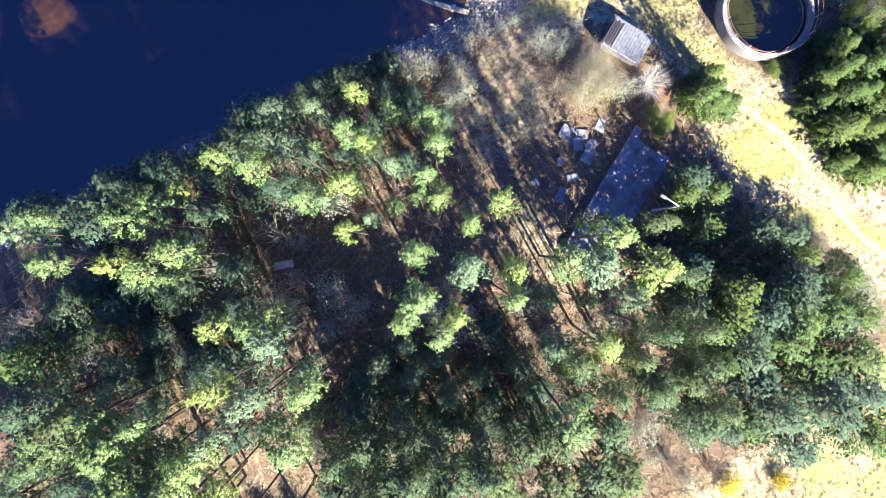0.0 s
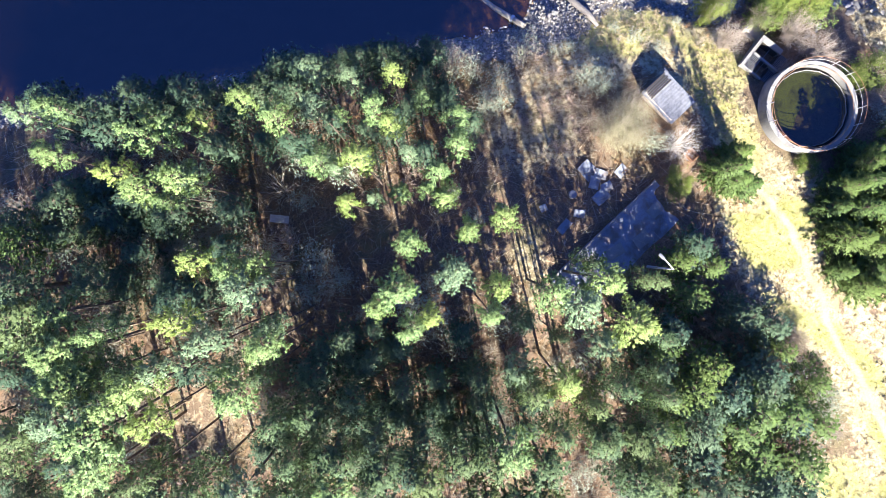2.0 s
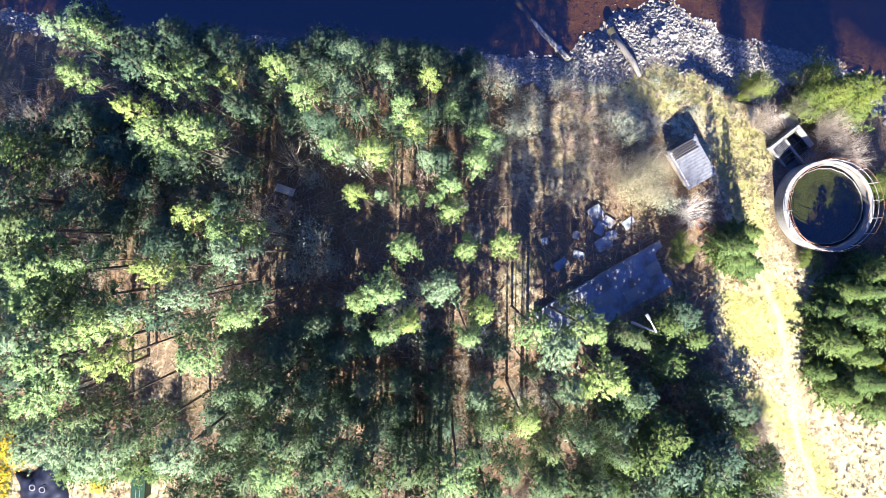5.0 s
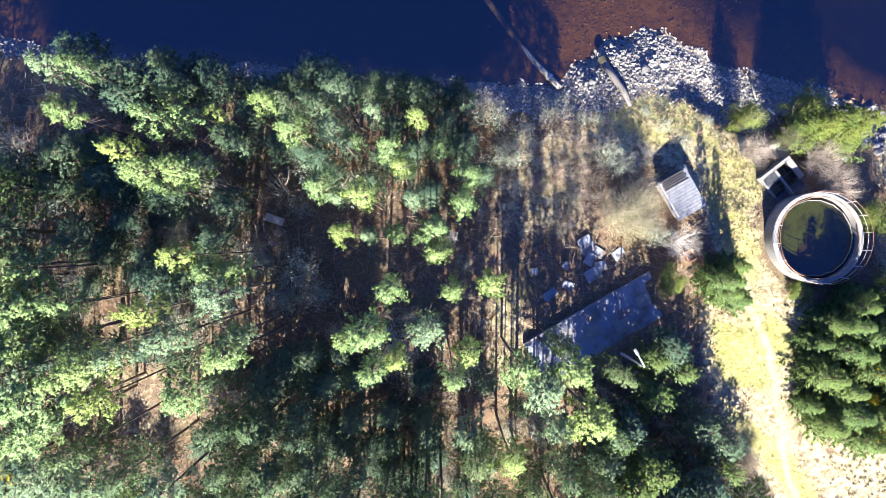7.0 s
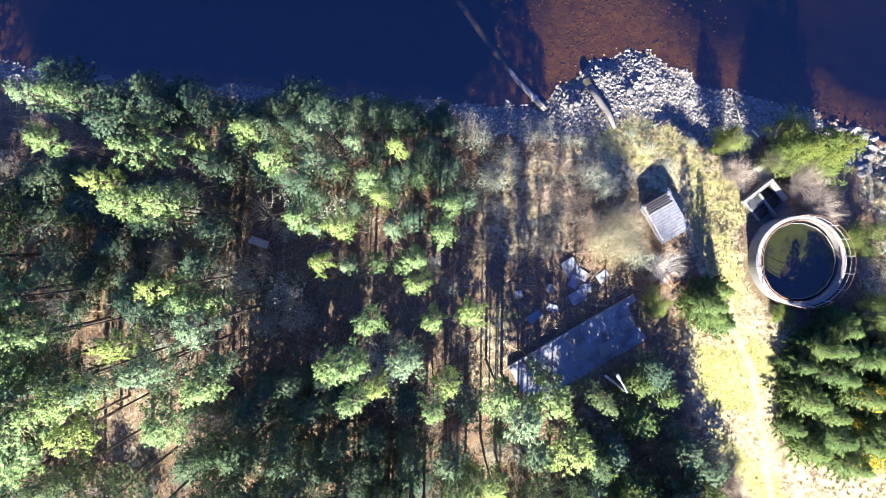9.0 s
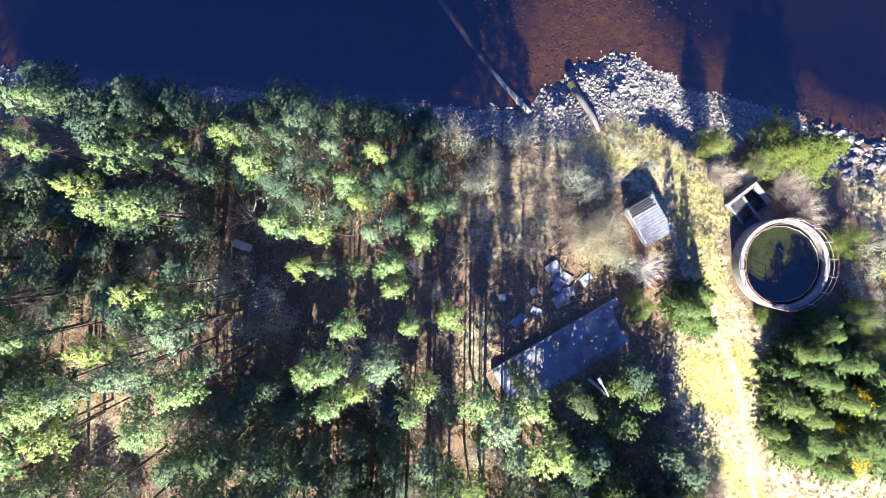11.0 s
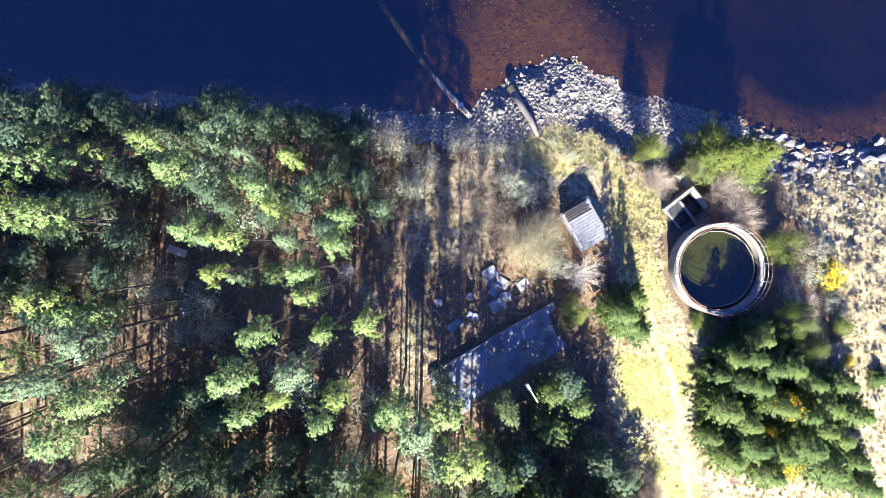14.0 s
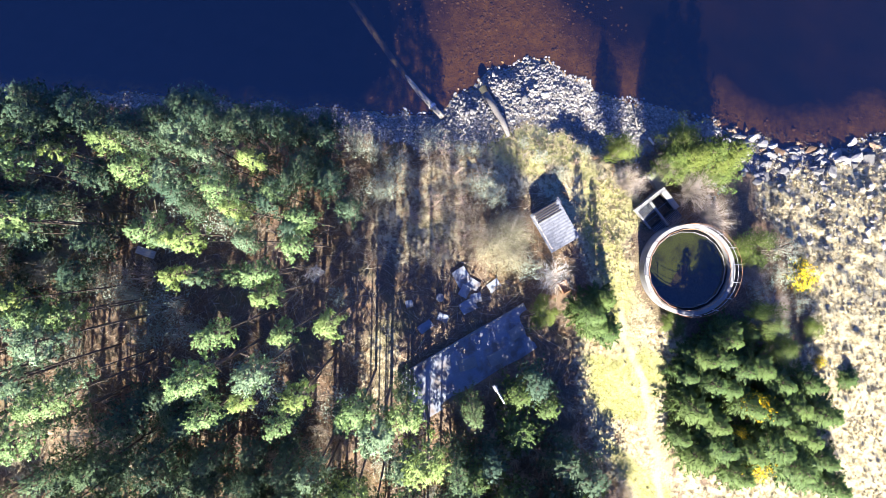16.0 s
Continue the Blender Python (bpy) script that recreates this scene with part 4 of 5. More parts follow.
for x, y, top, r in [q for q in BROADLEAF if not (20 < q[0] < 22.5 and -2 < q[1] < 2)]:
    plant_shrub(GREENBUSH[rng.randint(3)], "green_bush", "leafy bright yellow-green bush", "green bushes", x, y, max(1.0, top + 0.3 - zg(x, y)), r * 1.05, rng.uniform(0, 6.28))
SPIRES = foliage_set(lambda s: young_meshes(s, 6.0, 0.08, 60), (91, 92, 93), M_BUSH)
for x, y, top, r in ((28.2, 11.2, 3.2, 1.1), (29.4, 11.6, 3.6, 1.15), (31.0, 11.5, 3.5, 1.15), (30.2, 10.9, 2.6, 1.0), (27.3, 11.3, 2.4, 0.9)):
    plant_tree(SPIRES[rng.randint(3)], "green_conifer", "bright yellow-green young conifer on the river bank", "bank conifers", x, y, top + 0.3 - zg(x, y), r * 1.15, rng.uniform(0, 6.28), 6.0, 1.0)
for k, (x, y, top, r) in enumerate(CATKIN_ROWS):
    plant_shrub(CATKIN[k % 2], "willow", "cream-coloured willow in catkins beside the shed", "willows", x, y, top + 0.3 - zg(x, y), r * 1.05, rng.uniform(0, 6.28))
for x, y, top, r in PALE_ROWS:
    silver = x < 20
    plant_shrub(SILVER if silver else BARE[3], "bare_bush", "leafless small tree with silvery white branches" if silver else "leafless bush with pale brown branches", "bare bushes", x, y, max(0.8, top + 0.3 - zg(x, y)), r * 1.05, rng.uniform(0, 6.28))
for k in range(14):
    x, y = 11.5 + 0.8 * k + rng.uniform(-0.4, 0.4), rng.uniform(9.0, 13.0)
    shape, name, label = ((GREYBUSH[k % 2], "grey_bush", "low grey-green bush on the grassy bank"), (BARE[k % 3], "bare_shrub", "low leafless bush on the grassy bank"))[k % 2]
    plant_shrub(shape, name, label, "bank bushes", x, y, rng.uniform(0.5, 1.1), rng.uniform(0.4, 0.75), rng.uniform(0, 6.28))
for x, y, top, r in GREY_ROWS:
    plant_shrub(GREYBUSH[rng.randint(2)], "grey_bush", "grey-green bush with small pale leaves", "grey bushes", x, y, max(0.8, top + 0.3 - zg(x, y)), r * 1.05, rng.uniform(0, 6.28))
for x, y, top, r in (*GORSE_ROWS, (-30.8, -13.4, 1.5, 1.1), (-29.4, -14.0, 1.3, 0.9), (-31.0, -15.6, 1.4, 1.2), (-31.2, -17.2, 1.3, 1.0), (-23.8, -16.3, 1.1, 0.6), (9.6, -24.6, 1.2, 0.8), (12.9, -26.3, 1.2, 0.6)):
    plant_shrub(GORSE, "gorse", "gorse bush covered with yellow flowers", "gorse bushes", x, y, max(1.0, top + 0.2 - zg(x, y)), r, rng.uniform(0, 6.28), flower=FLOWERS[0])


def in_wood(x, y):
    g = masks(np.array([x]), np.array([y]))
    return g[0][0] < 0.3 and g[2][0] < 0.3 and g[3][0] < 0.3


def open_floor(x, y):
    """Places in the wood that stay clear: the ruin, the sunlit litter by it, the shed, two glades."""
    if (-23 < x < -14.5 and -12.5 < y < -5) or (-13.5 < x < -8.5 and -6 < y < 0):
        return True
    return (4 < x < 23 and -8 < y < 4) or (16 < x < 21 and 3 < y < 9.5) or x > 23


# A row added to block light under the grove, in shade-coloured needles.
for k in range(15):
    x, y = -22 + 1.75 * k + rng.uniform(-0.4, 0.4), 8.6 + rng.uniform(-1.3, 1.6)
    plant_tree(YOUNG[rng.randint(5)], "young_pine", "understorey conifer with shade-darkened green needles among pines", "young pines", x, y, rng.uniform(6.5, 8.5), 1.15, rng.uniform(0, 6.28), 8.0, 1.0)
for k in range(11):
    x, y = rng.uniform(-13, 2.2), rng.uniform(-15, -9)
    plant_tree(YOUNG[rng.randint(5)], "young_pine", "understorey conifer with shade-dulled needles among pines", "young pines", x, y, rng.uniform(4.5, 8.0), rng.uniform(0.9, 1.3), rng.uniform(0, 6.28), 8.0, 1.0)
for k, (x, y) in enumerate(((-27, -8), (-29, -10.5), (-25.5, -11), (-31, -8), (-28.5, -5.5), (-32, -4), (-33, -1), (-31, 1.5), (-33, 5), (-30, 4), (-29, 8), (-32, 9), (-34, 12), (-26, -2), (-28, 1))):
    plant_tree(YOUNG[k % 5], "young_pine", "conifer with shade-darkened green needles at the wood's western side", "young pines", x, y, rng.uniform(6, 10), rng.uniform(1.1, 1.5), rng.uniform(0, 6.28), 8.0, 1.0)
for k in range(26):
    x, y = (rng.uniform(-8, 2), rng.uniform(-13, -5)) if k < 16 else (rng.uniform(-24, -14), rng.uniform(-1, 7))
    plant_tree(YOUNG[rng.randint(5)], "young_pine", "understorey conifer with shade-darkened green needles among pines", "young pines", x, y, rng.uniform(3.5, 6.0), rng.uniform(0.9, 1.3), rng.uniform(0, 6.28), 8.0, 1.0)
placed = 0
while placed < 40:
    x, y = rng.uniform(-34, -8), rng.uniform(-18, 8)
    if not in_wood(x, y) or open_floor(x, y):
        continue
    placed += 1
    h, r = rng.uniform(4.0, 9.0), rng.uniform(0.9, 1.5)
    plant_tree(YOUNG[rng.randint(5)], "young_pine", "understorey conifer with shade-darkened green needles among pines", "young pines", x, y, h, r, rng.uniform(0, 6.28), 8.0, 1.0)
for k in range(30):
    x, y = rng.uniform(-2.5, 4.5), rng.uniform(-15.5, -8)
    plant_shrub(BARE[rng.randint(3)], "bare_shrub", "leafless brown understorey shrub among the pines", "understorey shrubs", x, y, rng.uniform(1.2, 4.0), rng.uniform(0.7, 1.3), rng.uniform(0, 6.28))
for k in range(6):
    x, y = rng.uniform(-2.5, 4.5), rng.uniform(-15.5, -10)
    plant_tree(YOUNG[rng.randint(5)], "young_pine", "understorey conifer with shade-darkened green needles among pines", "young pines", x, y, rng.uniform(5, 8), rng.uniform(0.9, 1.2), rng.uniform(0, 6.28), 8.0, 1.0)
for x, y, h, r in GREY_TALL:
    plant_shrub(GREYBUSH[rng.randint(2)], "grey_bush", "tall grey-green shrub between the pines", "understorey shrubs", x, y, h, r, rng.uniform(0, 6.28))
for k in range(28):
    x, y = rng.uniform(14, 22), rng.uniform(-17, -8)
    plant_shrub(BARE[rng.randint(3)], "bare_shrub", "leafless brown shrub at the wood's edge", "understorey shrubs", x, y, rng.uniform(1.0, 3.6), rng.uniform(0.6, 1.2), rng.uniform(0, 6.28))
for k in range(20):
    x, y = rng.uniform(20.8, 24.4), rng.uniform(-21.5, -11.5)
    if masks(np.array([x]), np.array([y]))[0][0] > 0.75:
        continue
    if k % 2:
        plant_shrub(GREYBUSH[rng.randint(2)], "grey_bush", "silvery grey-leaved bush at the edge of the grass", "edge bushes", x, y, rng.uniform(1.6, 3.0), rng.uniform(0.9, 1.5), rng.uniform(0, 6.28))
    else:
        plant_shrub(BARE[3], "bare_bush", "leafless pale grey-brown bush at the edge of the grass", "edge bushes", x, y, rng.uniform(1.4, 2.6), rng.uniform(0.8, 1.3), rng.uniform(0, 6.28))
for k in range(24):
    x, y = rng.uniform(12.5, 20.5), rng.uniform(-16, -6)
    plant_shrub(BARE[rng.randint(3)], "bare_shrub", "leafless brown shrub in the shade of young pines", "understorey shrubs", x, y, rng.uniform(1.6, 4.5), rng.uniform(0.7, 1.3), rng.uniform(0, 6.28))
for k in range(64):
    x, y = rng.uniform(2.5, 14), rng.uniform(3.5, 12.5)
    if (x - 9) ** 2 / 40 + (y - 8) ** 2 / 22 > 1:
        continue
    plant_shrub(BARE[k % 3], "bare_shrub", "low leafless brown scrub between pines and river", "understorey shrubs", x, y, rng.uniform(0.6, 1.8), rng.uniform(0.5, 1.1), rng.uniform(0, 6.28))
placed = 0
while placed < 330:
    x, y = (rng.uniform(-36, 21), rng.uniform(-24, 14)) if placed < 260 else (rng.uniform(-24, -8), rng.uniform(-9, 7))
    if not in_wood(x, y) or open_floor(x, y):
        continue
    if x > -13 and y > -5 and rng.uniform() < 0.6:
        continue
    placed += 1
    k = rng.randint(6)
    tall = rng.uniform(0, 1) ** 2
    if k >= 4:
        plant_shrub(GREYBUSH[rng.randint(2)], "grey_bush", "grey-green understorey shrub among the pines", "understorey shrubs", x, y, 1.2 + 3.5 * tall, 0.6 + 0.8 * tall + rng.uniform(0, 0.4), rng.uniform(0, 6.28))
    else:
        plant_shrub(BARE[k % 3], "bare_shrub", "leafless grey-brown understorey shrub among the pines", "understorey shrubs", x, y, 1.0 + 5.0 * tall, 0.6 + 0.9 * tall + rng.uniform(0, 0.4), rng.uniform(0, 6.28))


# ---- tank ----
TANK = (28.0, 3.34)


def ring(bm, r0, r1, z0, z1, n=96):
    """A round wall from radius r0 to r1 and from z0 to z1, with softened top edges."""
    e = 0.03
    prof = [(r1, z0), (r1, z1 - e), (r1 - e, z1), (r0 + e, z1), (r0, z1 - e), (r0, z0)]
    vs = [[bm.verts.new((r * math.cos(a), r * math.sin(a), z)) for r, z in prof] for a in (2 * math.pi * k / n for k in range(n))]
    for k in range(n):
        for j in range(len(prof)):
            i = (j + 1) % len(prof)
            bm.faces.new((vs[k][j], vs[(k + 1) % n][j], vs[(k + 1) % n][i], vs[k][i]))
    return bm


def disc(bm, r, z, n=96):
    bm.faces.new([bm.verts.new((r * math.cos(2 * math.pi * k / n), r * math.sin(2 * math.pi * k / n), z)) for k in range(n)])
    return bm


def hoop(r, z, thick, n=72, a0=0.0, a1=2 * math.pi):
    pts = [(r * math.cos(a0 + (a1 - a0) * k / n), r * math.sin(a0 + (a1 - a0) * k / n), z) for k in range(n + 1)]
    return [(*p, *q, thick, thick) for p, q in zip(pts[:-1], pts[1:])]


def tank():
    x, y = TANK
    zr, zb = 1.5, -0.6
    t = thing("tank", "round open concrete water tank with steel handrail", "tank", at=pose(x, y, 0))
    part("wall", ring(bmesh.new(), 2.94, 3.24, zb, zr), M_TANKWALL, t, "pale weathered concrete wall")
    part("channel_floor", ring(bmesh.new(), 2.74, 2.93, zb, zr - 0.75), M_DARKWALL, t, "dark overflow channel")
    part("weir_wall", ring(bmesh.new(), 2.70, 2.74, zb, zr - 0.5, 18), M_CONCRETE, t, "thin many-sided inner weir wall")
    part("floor", disc(bmesh.new(), 2.68, zr - 1.15), M_ALGAE, t, "algae-covered tank floor")
    part("water", disc(bmesh.new(), 2.695, zr - 0.62), M_TANKWATER, t, "still dark green water")
    for z, r, mat in ((zr + 1.05, 3.24, M_RUST), (zr + 0.55, 3.2, M_STEEL)):
        rail = child("rail", mesh_of("rail", *sweep(round_line(r, z), 0.014, 6, True), mat, True), t, "thin steel handrail")
    child("rail", mesh_of("rail", *sweep(round_line(2.90, zr + 0.04, 18), 0.022, 6, True), M_RUST, True), t, "rusty inner rim pipe")
    post = mesh_of("post", *tubes([(0, 0, -0.15, 0, 0, 1.05, 0.024, 0.024)], 6), M_STEEL, True)
    for k in range(16):
        a = 2 * math.pi * (k + 0.3) / 16
        p = child("post", post, rail)
        p.location = (3.2 * math.cos(a), 3.2 * math.sin(a), zr)


tank()


def chamber():
    x, y = 26.2, 7.75
    z = zg(x, y)
    t = thing("concrete_chamber", "open two-cell concrete chamber with a slatted deck beside the round tank", "chamber", at=pose(x, y, z, 0, 0, 38))
    w, d, h = 2.7, 1.7, 1.3
    top = h - 0.4
    for name, size, at in (("back_wall", (w, 0.24, h), (0, d / 2, 0)), ("end_wall", (0.42, d - 0.1, h), (w / 2 - 0.21, -0.06, 0)),
                           ("end_wall", (0.12, d - 0.1, h), (-w / 2 + 0.06, -0.06, 0)), ("divider", (0.16, d + 0.5, h), (-0.12, -0.37, 0.03))):
        part(name, box(bmesh.new(), size, pose(*at[:2], at[2] + h / 2 - 0.4), 0.025), M_CONCRETE, t)
    part("front_wall", box(bmesh.new(), (w - 0.1, 0.1, h - 0.35), pose(0, -d / 2, h / 2 - 0.58), 0.02), M_DARKWALL, t, "black front wall")
    part("floor", box(bmesh.new(), (w - 0.3, d - 0.2, 0.1), pose(0, 0, -0.33)), M_DARKWALL, t)
    # Dark panels added round each cell in place of its inner shade.
    for cx, cw in ((-0.72, 0.98), (0.44, 0.92)):
        for size, at in (((cw, 0.03, h - 0.1), (cx, d / 2 - 0.14)), ((0.03, d - 0.3, h - 0.1), (cx - cw / 2, 0)), ((0.03, d - 0.3, h - 0.1), (cx + cw / 2, 0))):
            part("shade_panel", box(bmesh.new(), size, pose(*at, h / 2 - 0.46)), M_DARKWALL, t, "dark panel standing in for shade in the cell")
    grating = part("grating", box(bmesh.new(), (1.0, 0.05, 0.04), pose(-0.72, 0.02, top)), M_TIN, t, "grey steel grating")
    for k in range(10):
        part("bar", box(bmesh.new(), (0.03, 0.7, 0.03), pose(-1.16 + k * 0.1, d / 2 - 0.46, top + 0.03)), M_TIN, grating)
    part("crossbar", box(bmesh.new(), (1.0, 0.04, 0.04), pose(-0.72, -0.32, top - 0.1)), M_TIN, t, "thin steel bar")
    part("crossbar", box(bmesh.new(), (0.95, 0.04, 0.04), pose(0.44, -0.1, top - 0.35)), M_TIN, t, "thin steel bar")
    deck = part("deck", box(bmesh.new(), (2.4, 0.62, 0.06), pose(0.0, -d / 2 - 0.4, top - 0.42)), M_DARKWALL, t, "dark slatted deck")
    slat = box(bmesh.new(), (0.045, 0.62, 0.04), pose(0, 0, 0), 0.006)
    first = part("slat", slat, M_TIN, deck)
    first.location = (-1.15, -d / 2 - 0.4, top - 0.365)
    for k in range(1, 24):
        if abs(-1.15 + 0.1 * k + 0.12) > 0.12:
            child("slat", first.data, deck).location = (-1.15 + 0.1 * k, -d / 2 - 0.4, top - 0.365)
    slab = thing("concrete_block", "dark tilted concrete slab behind the chamber", "slab", at=pose(26.5, 9.9, zg(26.5, 9.9) + 0.25, 8, 6, 35))
    part("block", box(bmesh.new(), (0.9, 1.3, 0.5), pose(0, 0, 0), 0.04, 2, 0.03), M_CONCRETE, slab)


chamber()


def shed():
    cx, cy = 18.55, 6.45
    z = zg(cx, cy) - 0.1
    t = thing("shed", "small shed with pale corrugated metal roof", "shed", at=pose(cx, cy, z, 0, 0, 30))
    w, d, h = 2.0, 2.8, 1.05
    for name, size, at in (("front_wall", (w, 0.08, h), (0, -d / 2 + 0.1, 0)), ("back_wall", (w, 0.08, h), (0, d / 2 - 0.1, 0)),
                           ("side_wall", (0.08, d - 0.28, h), (-w / 2 + 0.04, 0, 0)), ("side_wall", (0.08, d - 0.28, h), (w / 2 - 0.04, 0, 0))):
        part(name, box(bmesh.new(), size, pose(*at[:2], h / 2), 0.01), M_PLANK, t)
    n = 7
    roof = part("roof", box(bmesh.new(), (w + 0.1, d + 0.1, 0.04), pose(0, 0, h + 0.02, 0, -4, 0)), M_PLANK, t)
    for k in range(n):
        bm = bmesh.new()
        sw = (d + 0.3) / n
        cols = 12
        grid = []
        for i in range(cols + 1):
            yy = -d / 2 - 0.15 + k * sw + sw * i / cols + 0.0
            zz = h + 0.06 + 0.004 * math.sin(i / cols * 2 * math.pi * 2) + (0.006 if k % 2 else 0)
            grid.append([bm.verts.new((xx, yy, zz + 0.07 * xx)) for xx in (-w / 2 - 0.15, 0, w / 2 + 0.15)])
        for a, b in zip(grid[:-1], grid[1:]):
            for j in (0, 1):
                bm.faces.new((a[j], a[j + 1], b[j + 1], b[j]))
        ob = part("sheet", bm, M_TIN, roof, "pale corrugated metal sheet" if k == 0 else "")
        sol = ob.modifiers.new("thickness", "SOLIDIFY")
        sol.thickness = 0.012
    # Narrow dark strips on top of the sheets at the north end.
    for k in range(5):
        yy = d / 2 + 0.05 - 0.17 * k
        part("dark_strip", box(bmesh.new(), (w * (0.95 - 0.1 * (k % 2)), 0.075, 0.05), pose(0, yy, h + 0.115, 0, -4, 0), 0.01), M_DARKWALL, roof, "dark strip across the roof sheets")
    part("gutter", box(bmesh.new(), (0.12, 0.5, 0.1), pose(w / 2 + 0.2, d / 2 + 0.05, h), 0.02), M_TIN, t)


shed()


# ---- ruined platform and what lies round it ----
LAMP = (14.35, -4.95)


def platform():
    a = math.atan2(0.9 + 4.1, 16.3 - 7.6)
    c, s = math.cos(a), math.sin(a)
    L, W = 10.4, 3.7
    cx, cy = 16.35 - c * L / 2 + s * W / 2, 0.95 - s * L / 2 - c * W / 2
    top = 0.45
    t = thing("concrete_platform", "raised grey concrete platform partly covered with leaf litter", "platform", at=pose(cx, cy, 0, 0, 0, math.degrees(a)))
    part("slab", box(bmesh.new(), (L, W, 0.25), pose(0, 0, top - 0.125), 0.02, 6, 0.03), M_SLAB, t)
    part("retaining_wall", box(bmesh.new(), (L, 0.25, 1.2), pose(0, W / 2 - 0.14, top - 0.86), 0.02), M_DARKWALL, t)
    part("kerb", box(bmesh.new(), (L - 0.05, 0.14, 0.08), pose(0, W / 2 - 0.09, top + 0.045), 0.015), M_CONCRETE, t)
    part("end_wall", box(bmesh.new(), (0.25, W - 0.3, 1.2), pose(L / 2 - 0.14, -0.15, top - 0.86), 0.02), M_CONCRETE, t)
    for k, (u, v, w, d) in enumerate(((3.75, 0.3, 1.05, 0.8), (1.6, -0.6, 1.2, 0.9), (-0.4, 0.1, 1.3, 0.8))):
        hatch = thing("cover_slab", "flat square concrete cover lying on the platform", "cover slab", "cover slabs",
                      at=pose(cx, cy, 0, 0, 0, math.degrees(a)) @ pose(u, v, top + 0.05, 0, 0, 4 - 9 * k))
        part("plate", box(bmesh.new(), (w, d, 0.09), pose(0, 0, 0), 0.02), M_CONCRETE, hatch)


platform()


def slab_piece(x, y, w, d, turn, tilt, label):
    z = zg(x, y)
    t = thing("broken_slab", label, "concrete slab", "broken slabs", at=pose(x, y, z + 0.07, tilt * 0.5, tilt * 0.2, turn))
    bm = box(bmesh.new(), (w, d, 0.09), pose(0, 0, 0), 0.015, 3, 0.06, x)
    part("piece", bm, M_SLAB, t)


for x, y, w, d, turn, tilt in ((12.0, 2.8, 1.1, 1.3, 30, 3), (12.8, 2.3, 0.7, 0.9, 55, -6), (12.4, 0.7, 1.15, 0.85, 28, 4), (13.0, 1.3, 0.8, 0.7, 12, -4),
                               (14.3, 2.2, 0.95, 0.7, 35, 8), (8.2, 0.9, 0.5, 0.5, 10, 5), (9.35, -0.75, 1.1, 0.6, 35, 12), (10.6, -0.1, 0.8, 0.6, -20, 7), (12.2, 1.8, 0.9, 0.7, 60, -3)):
    slab_piece(x, y, w, d, turn, tilt, "broken grey concrete slab, tinted shade-blue, lying on the litter")


def drum():
    t = thing("drum", "short round metal drum standing on the litter", "drum", at=pose(10.4, 1.35, zg(10.4, 1.35)))
    part("shell", ring(bmesh.new(), 0.25, 0.29, 0, 0.5, 32), M_TIN, t, smooth=False)
    part("lid", disc(bmesh.new(), 0.26, 0.47, 32), M_TIN, t)


drum()


def plank_thing(name, label, a, b, width, thick, material, category="plank"):
    a, b = Vector(a), Vector(b)
    t = thing(name, label, category, at=Matrix.Translation((a + b) / 2) @ (b - a).to_track_quat("X", "Z").to_matrix().to_4x4())
    part("board", box(bmesh.new(), ((b - a).length, width, thick), pose(0, 0, 0), min(width, thick) * 0.2, 2, 0.02), material, t)


def street_lamp():
    x, y = LAMP
    t = thing("street_lamp", "tall pale galvanised lamp post with one arm", "street lamp", at=pose(x, y, zg(x, y)))
    top = 6.1 - zg(x, y)
    child("pole", mesh_of("pole", *tubes([(0, 0, -0.3, 0, 0, 2.2, 0.11, 0.10), (0, 0, 2.2, 0, 0, top, 0.075, 0.05)], 10), M_PALEWOOD, True), t, "pale weathered pole")
    arm = child("arm", mesh_of("arm", *tubes([(0, 0, top - 0.05, -0.3, 0.5, top + 0.12, 0.045, 0.04), (-0.3, 0.5, top + 0.12, -0.5, 0.85, top + 0.14, 0.04, 0.04)], 8), M_STEEL, True), t)
    part("lamp_head", box(bmesh.new(), (0.22, 0.45, 0.12), pose(-0.6, 1.0, top + 0.14, 0, 0, 31), 0.06), M_TIN, arm, "pale flat lamp head")


street_lamp()
plank_thing("plank", "pale weathered board among the pines", (-11.2, 4.85, zg(-11, 4.8) + 0.35), (-9.9, 4.4, zg(-10, 4.4) + 0.35), 0.55, 0.08, M_PLANK)


def crate():
    x, y = 19.3, 2.1
    t = thing("crate", "rusty brown open box on the grass edge", "box", at=pose(x, y, zg(x, y), 0, 0, 30))
    for k, (sx, sy, px, py) in enumerate(((0.6, 0.05, 0, 0.4), (0.6, 0.05, 0, -0.4), (0.05, 0.75, 0.3, 0), (0.05, 0.75, -0.3, 0))):
        part("side", box(bmesh.new(), (sx, sy, 0.5), pose(px, py, 0.25), 0.01), M_RUST, t)
    part("bottom", box(bmesh.new(), (0.54, 0.74, 0.05), pose(0, 0, 0.05)), M_RUST, t)


crate()


# ---- shore ----
def log_thing(name, label, pts, radii, material, category):
    t = thing(name, label, category)
    child("shaft", mesh_of("shaft", *sweep(pts, radii, 12), material, True), t)
    return t


lg = log_thing("driftwood_log", "grey driftwood log lying over the shore stones", [(px, py, zg(px, py) + up) for px, py, up in ((13.95, 16.75, 0.34), (14.6, 15.5, 0.32), (15.2, 14.3, 0.26), (15.6, 13.2, 0.14))], [0.27, 0.26, 0.22, 0.14], M_DRIFT, "log")
butt = bmesh.new()
